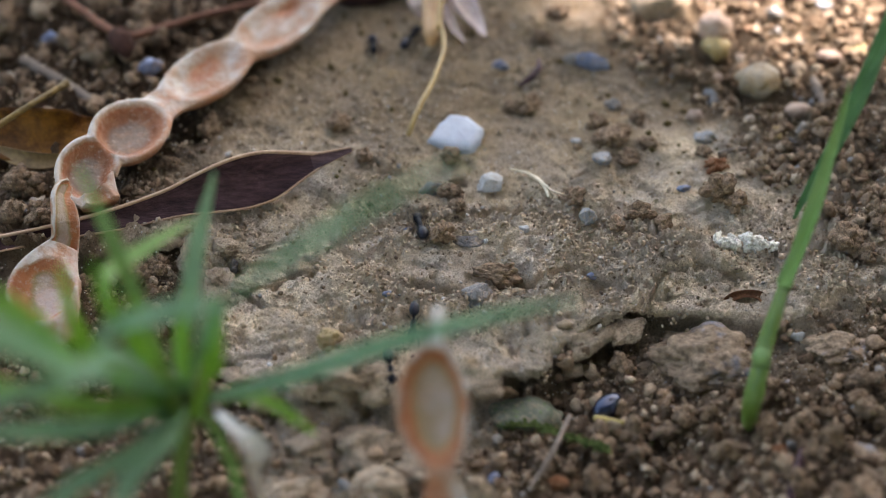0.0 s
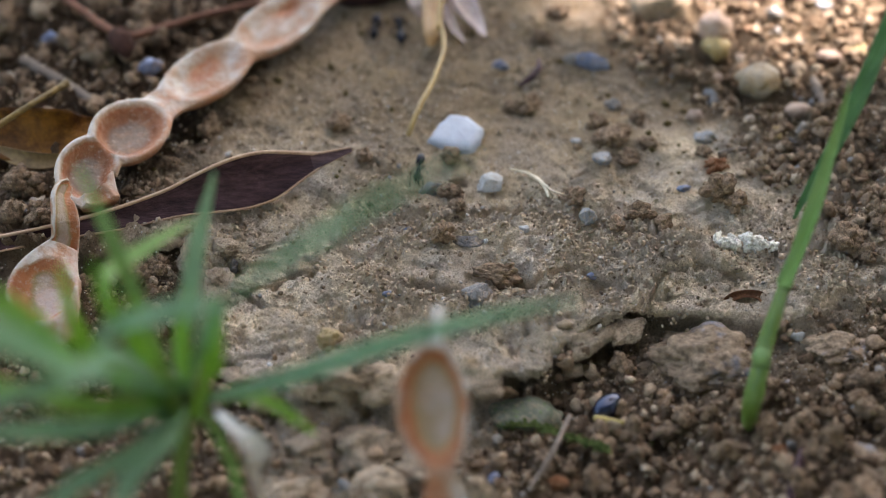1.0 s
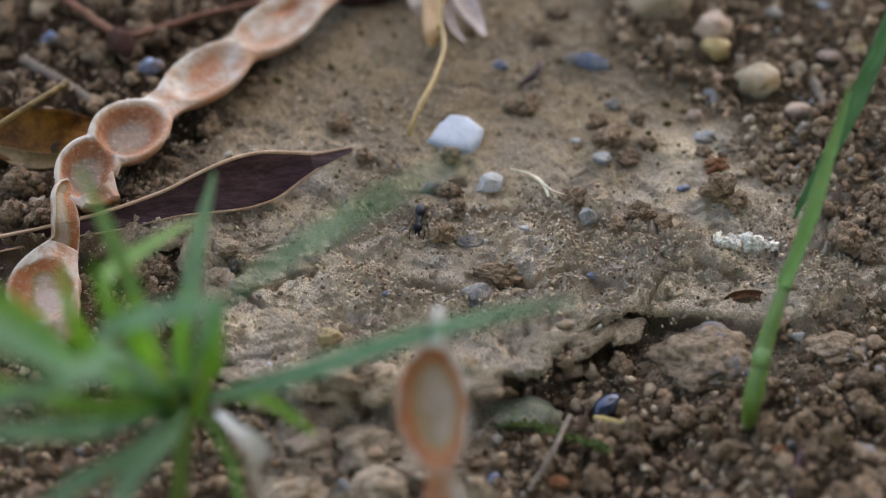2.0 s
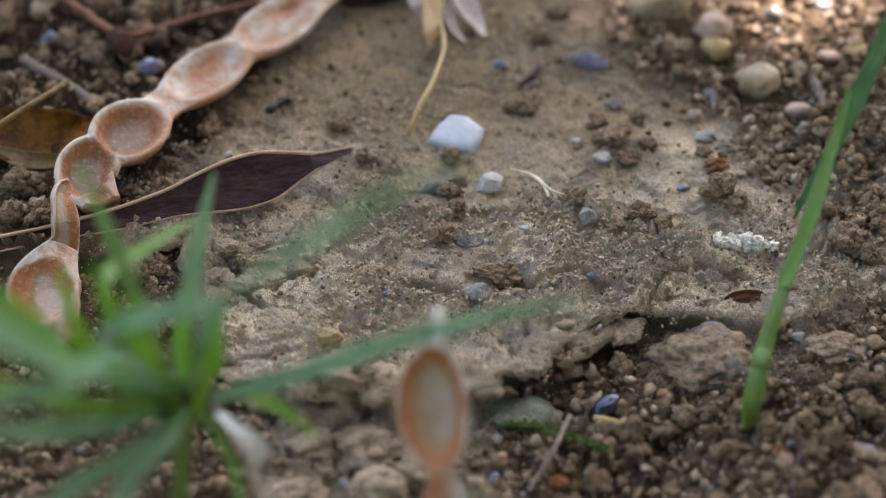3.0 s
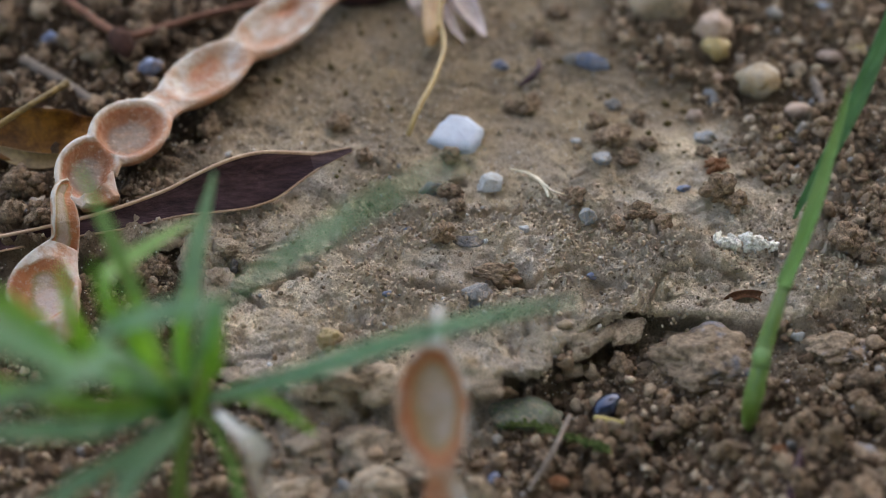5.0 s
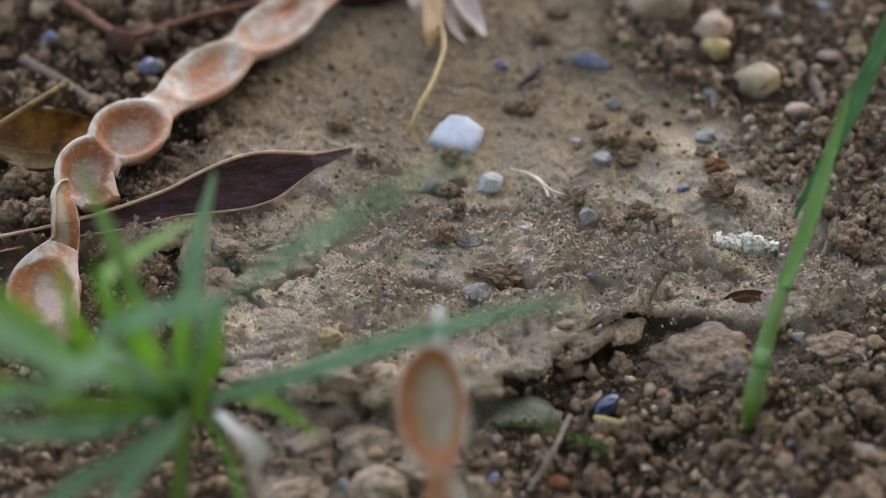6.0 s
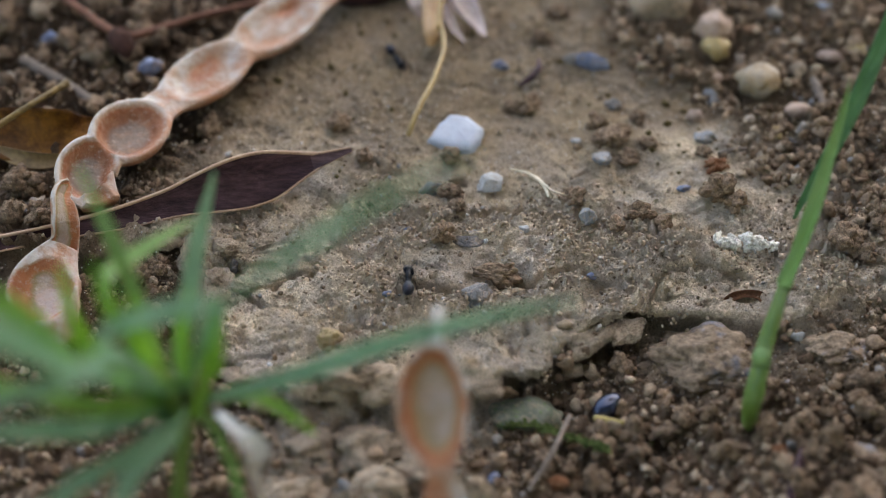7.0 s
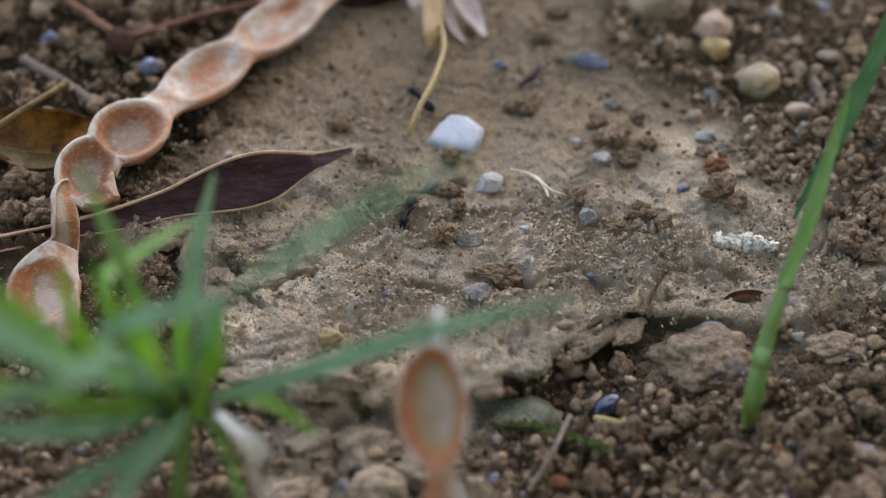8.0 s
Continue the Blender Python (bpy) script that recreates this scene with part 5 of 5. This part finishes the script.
# added dark roll stands in for deep shade at the far edge
twig("bark_piece", [(*(-0.0344, 0.0978, 0.0031), 0.003), (*(-0.0259, 0.0954, 0.0024), 0.0048), (*(-0.0188, 0.0928, 0.0036), 0.0050), (*(-0.0076, 0.0966, 0.0037), 0.003)], M_DARKPOD, "dark roll added for the deep shade at the back", "bark")
scrap = thing("brown_leaf_scrap", (0.0630, -0.0140, ground_z(0.0630, -0.0140)), "curled brown scrap of leaf on the crust", "leaf scrap")
SCRAP_Z = ground_z(0.0630, -0.0140)
part("curl", loft([(0.0585, -0.0154, SCRAP_Z + 0.0008, 0.0005), (0.0608, -0.0138, SCRAP_Z + 0.0014, 0.0009), (0.0640, -0.0128, SCRAP_Z + 0.0016, 0.0008), (0.0668, -0.0133, SCRAP_Z + 0.0014, 0.0010), (0.0676, -0.0150, SCRAP_Z + 0.0008, 0.0009), (0.0662, -0.0162, SCRAP_Z + 0.0004, 0.0004)], (0.1, -0.5, 0.8), blade_section(0.9, 0.10), 40), M_SCRAP, scrap)
husk = thing("pale_husk", (*(-0.0381, -0.0606), ground_z(*(-0.0381, -0.0606))), "pale crumpled dry husk at a grass tuft", "husk")
part("scrap", loft([(*(-0.0389, -0.0855, 0.0390), 0.00059), (*(-0.0347, -0.0898, 0.0387), 0.00117), (*(-0.0323, -0.0915, 0.0368), 0.00224), (*(-0.0328, -0.0917, 0.0322), 0.00117), (*(-0.0330, -0.0873, 0.0221), 0.00078), (*(-0.0323, -0.0801, 0.0077), 0.00078)], (0.2, -0.7, 0.6), blade_section(0.5, 0.1), 40), M_CREAMTIP, husk)
twig("straw_piece", [(0.0255, -0.0445, -0.0052, 0.0005), (0.0233, -0.0520, -0.0030, 0.0006), (0.0207, -0.0580, -0.0035, 0.0006), (0.0165, -0.0646, -0.0055, 0.0005)], M_GREYTWIG, "pale bent piece of straw", "straw")




def moss_sprig():
    """A creeping sprig of moss: a thin stem set with small pointed leaflets."""
    t = thing("moss_sprig", (0.0240, -0.0475, ground_z(0.0240, -0.0475)), "small green sprig of creeping moss beside a stone", "moss")
    line = [(x, y, ground_z(x, y) + 0.0022) for x, y in ((0.0120, -0.0440), (0.0172, -0.0455), (0.0220, -0.0482), (0.0270, -0.0515), (0.0325, -0.0540))]
    part("stem", tube([(*p, 0.0003) for p in line], 30, 6), M_MOSS, t)
    rnd = random.Random(61)
    verts, faces = [], []
    for p in curve_pts(line, 90):
        for _ in range(3):
            a, lift, s = rnd.uniform(0, 6.28), rnd.uniform(0.1, 0.9), rnd.uniform(0.0010, 0.0020)
            d = Vector((math.cos(a), math.sin(a), lift)).normalized() * s
            w = Vector((-d.y, d.x, 0)).normalized() * s * 0.28
            b, c = len(verts), Vector(p)
            verts += [c, c + d * 0.5 + w, c + d, c + d * 0.5 - w, c + d * 0.5 + Vector((0, 0, -0.15 * s))]
            faces += [(b, b + 1, b + 4), (b + 1, b + 2, b + 4), (b + 2, b + 3, b + 4), (b + 3, b, b + 4)]
    part("foliage", (verts, faces, {}), M_MOSS, t)


moss_sprig()
twig("dark_stick", [(*(0.0710, -0.0565, -0.0011), 0.0008), (*(0.0685, -0.0626, -0.0009), 0.0012), (*(0.0661, -0.0716, -0.0005), 0.0010)], M_DARKPOD, "dark thin stick among soil crumbs")
at = (0.0098, -0.0597)
half_hidden = copy_thing(SEED, pose(at[0], at[1], ground_z(*at) - 0.0012, 0, 0, 25))
half_hidden.scale = (0.65, 0.65, 0.65)

# ---------- the tree overhead, whose crown shades the ground ----------
GAP_R, GAP_L = (0.0820, 0.1275), (-0.0920, 0.0890)
E1 = SUN.cross(Vector((0, 0, 1))).normalized()
E2 = E1.cross(SUN)


def leaf_cloud(targets, seed, low=1.9, high=2.5, size=1.0, way=SUN):
    rnd = random.Random(seed)
    verts, faces = [], []
    for gx, gy in targets:
        c = Vector((gx, gy, 0)) + way * rnd.uniform(low, high)
        q = Euler((rnd.gauss(0, 0.5), rnd.gauss(0, 0.5), rnd.uniform(0, 6.28))).to_matrix()
        s = rnd.uniform(0.8, 1.25) * size
        b = len(verts)
        for x, y, z in ((0, -0.035, 0), (0.014, -0.012, 0.004), (0.013, 0.014, 0.004), (0, 0.038, -0.004), (-0.013, 0.014, 0.004), (-0.014, -0.012, 0.004), (0, 0, -0.001)):
            verts.append(c + q @ Vector((x, y, z)) * s)
        for j in range(6):
            faces.append((b + 6, b + j, b + (j + 1) % 6))
    return verts, faces, {}


def in_gap(gx, gy, grow=1.0):
    a = ((gx - GAP_R[0]) / 0.102) ** 2 + ((gy - GAP_R[1]) / 0.079) ** 2
    b = ((gx - GAP_L[0]) / 0.055) ** 2 + ((gy - GAP_L[1]) / 0.062) ** 2
    return a < grow or b < grow


def tree():
    rnd = random.Random(21)
    t = thing("tree", (2.1, 1.6, 0.0), "small leafy tree out of view, with foliage added to block sky light", "tree")
    part("trunk", tube([(2.1, 1.6, -0.1, 0.10), (2.07, 1.58, 0.8, 0.085), (1.95, 1.5, 1.6, 0.07), (1.7, 1.3, 2.2, 0.05), (1.3, 0.85, 2.6, 0.028)], 30, 14), M_BARK, t)
    part("limb", tube([(1.95, 1.5, 1.6, 0.045), (1.7, 1.75, 2.1, 0.03), (1.3, 1.95, 2.5, 0.015)], 20, 10), M_BARK, t)
    spots = []
    while len(spots) < 6500:
        gx, gy = rnd.gauss(0.05, 0.36), rnd.gauss(0.05, 0.34)
        if not in_gap(gx, gy) and math.hypot(gx, gy) < 0.9:
            spots.append((gx, gy))
    part("crown", leaf_cloud(spots, 4), M_LEAF, t)
    # added foliage over the camera and low behind blocks sky; light enters from beyond
    wide = []
    while len(wide) < 3800:
        gx, gy = rnd.uniform(-2.4, 2.4), rnd.uniform(-2.4, -0.5)
        if math.hypot(gx, gy + 0.4) < 2.3:
            wide.append((gx, gy))
    part("crown", leaf_cloud(wide, 6, 1.25, 1.9, 2.2, Vector((0, 0, 1))), M_LEAF, t)
    side = [(rnd.uniform(-2.3, 2.3), rnd.uniform(-2.6, -2.0)) for _ in range(2600)]
    part("crown", leaf_cloud(side, 7, 0.25, 1.5, 2.2, Vector((0, 0, 1))), M_LEAF, t)
    # unseen leaf screen added on the right, so light falls from the left
    east_screen = [(rnd.uniform(1.5, 2.4), rnd.uniform(-2.3, 1.3)) for _ in range(2600)]
    part("crown", leaf_cloud(east_screen, 8, 0.15, 1.8, 2.2, Vector((0, 0, 1))), M_LEAF, t)
    # limb added to carry this foliage
    part("limb", tube([(1.95, 1.5, 1.5, 0.05), (2.0, 0.4, 1.75, 0.045), (1.5, -0.6, 1.8, 0.035), (0.4, -1.3, 1.75, 0.02)], 24, 10), M_BARK, t)


def spray(name, gap, half, seed):
    """A leafy spray of the tree, swaying in the wind across a gap in the crown."""
    rnd = random.Random(seed)
    c = Vector((*gap, 0)) + SUN * 2.2
    t = thing(name, c, "leafy green spray of the tree overhead, swaying", "tree branch", "sprays of the tree")
    spots = [(gap[0] + rnd.uniform(-1, 1) * half[0], gap[1] + rnd.uniform(-1, 1) * half[1]) for _ in range(520)]
    part("leaves", leaf_cloud(spots, seed, 2.1, 2.3), M_LEAF, t)
    part("twig", tube([(*(c + Vector((half[0] + 0.45, -0.1, 0.15))), 0.006), (*(c + Vector((half[0] * 0.6, -0.02, 0.03))), 0.004), (*c, 0.002)], 16, 8), M_BARK, t)
    return t


tree()
SPRAY_R = spray("leafy_spray", GAP_R, (0.135, 0.125), 51)
SPRAY_L = spray("leafy_spray", GAP_L, (0.10, 0.095), 52)


# ---------- ants ----------
def ant():
    """An ant 8 mm long that looks along +x, feet at z = 0."""
    t = thing("ant", (0, 0, 0), "shiny black ant running over the soil", "ant", "ants on the trail")
    head = part("head", ball((0.0028, 0, 0.0017), (0.00108, 0.00094, 0.00080), 18), M_ANT, t)
    part("thorax", ball((0.0011, 0, 0.0018), (0.00140, 0.00056, 0.00062), -4), M_ANT, t)
    part("propodeum", ball((0.0001, 0, 0.0016), (0.00075, 0.00056, 0.00055), 10), M_ANT, t)
    part("petiole", ball((-0.0009, 0, 0.0016), (0.00035, 0.00028, 0.00042)), M_ANT, t)
    part("gaster", ball((-0.0026, 0, 0.0018), (0.00172, 0.00110, 0.00105), -6), M_GASTER, t, "glossy dark grey gaster")
    for s in (-1, 1):
        part("mandible", tube([(0.0037, s * 0.0004, 0.0013, 0.00022), (0.0042, s * 0.00035, 0.0011, 0.00016), (0.0044, s * 0.00005, 0.0010, 0.00006)], 8, 6), M_ANT, head)
        part("antenna", tube([(0.0034, s * 0.0004, 0.0020, 0.00010), (0.0042, s * 0.0014, 0.0024, 0.00009), (0.0050, s * 0.0015, 0.0014, 0.00011), (0.0056, s * 0.0013, 0.0006, 0.00009)], 14, 6), M_ANT, head)
        part("eye", ball((0.0026, s * 0.00082, 0.0020), (0.00020, 0.00012, 0.00018), 0, 10, 6), M_GASTER, head)
        for k, (hx, reach) in enumerate(((0.0016, 0.0022), (0.0007, 0.0003), (-0.0001, -0.0024))):
            verts, faces, at = tube([(0, 0, 0, 0.00012), (reach * 0.30, s * 0.0007, 0.0007, 0.00012), (reach * 0.45, s * 0.0011, 0.0005, 0.00008), (reach * 0.70, s * 0.0016, -0.0010, 0.00005), (reach * 0.9, s * 0.0019, -0.00145, 0.00004)], 22, 6)
            leg = new("leg", mesh_of("leg", verts, faces, M_ANT, True, at))
            leg.parent = t
            leg.location = (hx, s * 0.00040, 0.00145)
    return t


# trails: seconds, place on the ground; the ants wait out of sight before and after
TRAILS = [
    (1.02, [(0.0, *(-0.0049, 0.0061)), (0.1, *(-0.0067, 0.0152)), (0.2, *(-0.0062, 0.0266)), (0.3, *(-0.0056, 0.0330)), (0.4, *(-0.0023, 0.0371)), (0.5, *(-0.0016, 0.0410)), (0.6, *(-0.0029, 0.0439)),
            (0.7, *(-0.0063, 0.0511)), (0.8, *(-0.0075, 0.0594)), (0.9, *(-0.0096, 0.0711)), (1.0, *(-0.0104, 0.0766)), (1.1, *(-0.0110, 0.0822)), (1.2, *(-0.0128, 0.0875)), (1.5, *(-0.0178, 0.1083)), (8.0, *(-0.0343, 0.1559))]),
    (0.85, [(0.0, *(-0.0168, 0.0707)), (0.1, *(-0.0163, 0.0642)), (0.2, *(-0.0133, 0.0613)), (0.3, *(-0.0072, 0.0583)), (0.4, *(0.0001, 0.0514)), (0.5, *(0.0037, 0.0459)), (0.6, *(0.0060, 0.0416)), (0.7, *(0.0040, 0.0360)),
            (0.8, *(0.0003, 0.0352)), (0.9, *(-0.0041, 0.0302)), (1.0, *(-0.0053, 0.0256)), (1.1, *(-0.0063, 0.0141)), (1.2, *(-0.0064, 0.0073)), (1.3, *(-0.0059, -0.0028)), (1.4, *(-0.0065, -0.0093)), (1.5, *(-0.0068, -0.0198)),
            (1.6, -0.0066, -0.0298), (1.8, -0.0055, -0.0431), (2.1, -0.0030, -0.0500), (8, -0.0013, -0.0561)]),
    (0.90, [(0.0, *(-0.0061, -0.0224)), (0.1, *(-0.0068, -0.0302)), (0.2, -0.0062, -0.0370), (0.3, -0.0050, -0.0440), (0.5, -0.0036, -0.0480), (8, -0.0040, -0.0508)]),
    (0.95, [(0.0, *(-0.0076, 0.0733)), (0.1, *(-0.0073, 0.0739)), (0.2, *(-0.0090, 0.0775)), (0.3, *(-0.0126, 0.0786)), (0.4, *(-0.0136, 0.0809)), (0.5, *(-0.0144, 0.0858)), (0.8, *(-0.0176, 0.1036)), (8.0, *(-0.0248, 0.1498))]),
    (0.95, [(0.0, *(-0.0143, 0.1521)), (0.7, *(-0.0148, 0.1032)), (1.0, *(-0.0164, 0.0784)), (1.1, *(-0.0176, 0.0734)), (1.2, *(-0.0162, 0.0666)), (1.3, *(-0.0103, 0.0570)), (1.4, *(-0.0060, 0.0512)), (1.5, *(-0.0031, 0.0443)), (1.7, *(-0.0020, 0.0314)),
            (2.0, *(-0.0052, 0.0086)), (2.3, -0.0061, -0.0133), (2.5, -0.0061, -0.0352), (2.7, -0.0033, -0.0471), (8, 0.0007, -0.0500)]),
    (1.04, [(0.0, *(-0.0108, -0.0957)), (5.6, *(-0.0119, -0.0918)), (6.2, *(-0.0140, -0.0729)), (6.5, -0.0156, -0.0443), (6.6, -0.0142, -0.0394), (6.7, -0.0135, -0.0295), (6.8, -0.0102, -0.0223), (6.9, -0.0079, -0.0184), (7, -0.0073, -0.0122), (7.1, -0.0080, -0.0004), (7.2, -0.0067, 0.0111), (7.3, -0.0058, 0.0260), (7.4, -0.0057, 0.0302), (7.6, -0.0061, 0.0304), (7.7, -0.0068, 0.0316), (7.8, -0.0049, 0.0346), (7.9, -0.0023, 0.0429), (8, -0.0051, 0.0482)]),
    (0.95, [(0.0, *(-0.0346, 0.1631)), (5.8, *(-0.0292, 0.1428)), (6.4, *(-0.0208, 0.0912)), (6.5, -0.0197, 0.0866), (6.6, -0.0200, 0.0817), (6.7, -0.0179, 0.0761), (6.8, -0.0139, 0.0722), (6.9, -0.0122, 0.0699), (7, -0.0113, 0.0654), (7.1, -0.0069, 0.0585), (7.2, -0.0047, 0.0482), (7.3, -0.0044, 0.0425), (7.4, -0.0025, 0.0394), (7.5, -0.0022, 0.0389), (7.6, 0.0001, 0.0379), (7.7, -0.0001, 0.0340), (7.8, -0.0029, 0.0270), (7.9, -0.0055, 0.0189), (8, -0.0077, 0.0109)]),
    (0.92, [(0, -0.0712, 0.0375), (2.4, -0.0709, 0.0373), (2.6, -0.0642, 0.0363), (2.7, -0.0574, 0.0359), (2.8, -0.0502, 0.0383), (2.9, -0.0438, 0.0435), (3, -0.0382, 0.0471), (3.1, -0.0344, 0.0559), (3.2, -0.0318, 0.0596), (3.3, -0.0307, 0.0629), (3.4, -0.0306, 0.0713), (3.5, -0.0299, 0.0819), (3.7, -0.0283, 0.1037), (8, -0.0279, 0.1490)]),
    (0.95, [(0, -0.0219, 0.1519), (5.7, -0.0212, 0.1270), (6, -0.0199, 0.0927), (6.1, -0.0183, 0.0857), (6.2, -0.0156, 0.0810), (6.3, -0.0125, 0.0796), (6.4, -0.0131, 0.0812), (6.5, -0.0150, 0.0819), (6.6, -0.0149, 0.0829), (6.7, -0.0162, 0.0852), (6.9, -0.0196, 0.0963), (7.3, -0.0242, 0.1297), (8, -0.0256, 0.1505)]),
    (0.90, [(0, -0.0106, -0.0387), (0.2, -0.0094, -0.0447), (0.4, -0.0052, -0.0520), (8, -0.0036, -0.0576)]),
]
HEADINGS = {5: [(7.4, 118), (7.6, 112), (7.7, 100), (7.8, 60), (7.9, 80), (8.0, 125)], 6: [(7.3, 285), (7.4, 292), (7.5, 292), (7.6, 280), (7.7, 262), (7.8, 225)], 8: [(6.2, -40), (6.3, 0), (6.4, 40), (6.5, 90), (6.6, 120), (6.7, 125)]}

ant_one = ant()
ANTS = [ant_one] + [copy_thing(ant_one, Matrix.Identity(4)) for _ in TRAILS[1:]]
for one, (size, rows) in zip(ANTS, TRAILS):
    one.scale = (size * 1.15, size * 1.15, size * 1.15)


def footing(x, y):
    """The height on which an ant treads: the soil, or the white stone that lies on it."""
    on_plate = 1 - smooth(np.array([math.hypot((x - 0.0029) / 0.0066, (y - 0.0378) / 0.0062)]), 0.75, 1.1)[0]
    return ground_z(x, y) + 0.0022 * float(on_plate)


def run(one, rows, turns):
    """Keys an ant along its trail, feet on the ground and head along its way, and swings its legs."""
    keyed, last = [], None
    fixed = dict(turns)
    for i, (t, x, y) in enumerate(rows):
        a, b = rows[max(i - 1, 0)], rows[min(i + 1, len(rows) - 1)]
        yaw = fixed[t] if t in fixed else math.degrees(math.atan2(b[2] - a[2], b[1] - a[1]))
        if last is not None:
            yaw = last + ((yaw - last + 180) % 360 - 180)
            yaw = max(min(yaw, last + 75), last - 75)
        last = yaw
        d = Vector((math.cos(radians(yaw)), math.sin(radians(yaw)))) * 0.003
        z0, z1, z2 = footing(x, y), footing(x + d.x, y + d.y), footing(x - d.x, y - d.y)
        pitch = math.degrees(math.atan2(z2 - z1, 0.006))
        keyed.append((t, pose(x, y, max(z0, (z0 + z1 + z2) / 3) + 0.0002, 0, max(-25, min(25, pitch)), yaw)))
    walk(one, keyed)
    legs = [c for c in one.children if c.name.startswith("leg")]
    busy = [(a[0], b[0]) for a, b in zip(rows, rows[1:]) if math.hypot(b[1] - a[1], b[2] - a[2]) / (b[0] - a[0]) > 0.012]
    for k, leg in enumerate(legs):
        sign = 1 if (k % 3 + k // 3) % 2 else -1
        out = 1 if leg.location.y > 0 else -1
        swing, t = [(0.0, pose(*leg.location))], 0.0
        home = leg.location.copy()
        while t < 7.96:
            t += 1 / 15
            if any(a <= t <= b for a, b in busy):
                ph = math.sin(t * 2 * math.pi * 5.3) * sign
                lift = max(0.0, math.cos(t * 2 * math.pi * 5.3) * sign)
                swing.append((t, pose(*home, out * 14 * lift, 0, out * -20 * ph)))
        swing.append((8.0, swing[-1][1]))
        walk(leg, swing)


def motions():
    """All that moves: the ants, and two sprays of leaves in the wind."""
    for one, (size, rows), k in zip(ANTS, TRAILS, range(len(TRAILS))):
        run(one, rows, HEADINGS.get(k, ()))
    for ob, way, keys in ((SPRAY_R, Vector((-0.05, -0.36, 0)), ((0, 0.95), (0.5, 0.93), (0.8, 0.92), (0.9, 0.85), (1.0, 0.60), (1.2, 0.51), (1.4, 0.45), (1.6, 0.38), (2.0, 0.2), (2.4, 0.5), (2.8, 0.92), (2.9, 0.72), (3.0, 0.53), (3.2, 0.43), (3.4, 0.36), (3.6, 0.36), (3.8, 0.44), (4.0, 0.515), (4.2, 0.46), (4.4, 0.40), (4.7, 0.2), (8, 0))),
                          (SPRAY_L, Vector((0.03, -0.29, 0)), ((0, 0.1), (2.4, 0.1), (2.8, 0.40), (3.0, 0.25), (3.5, 0.2), (3.65, 0.40), (3.8, 0.43), (3.9, 0.435), (4.2, 0.435), (4.35, 0.38), (4.6, 0.2), (5.6, 0.2), (6.0, 0.36), (6.2, 0.41), (6.5, 0.40), (6.8, 0.2), (8, 0.1)))):
        home = ob.location.copy()
        walk(ob, [(t, Matrix.Translation(home + way * k) @ pose(0, 0, 0, 0, 0, 6 * k)) for t, k in keys])


motions()
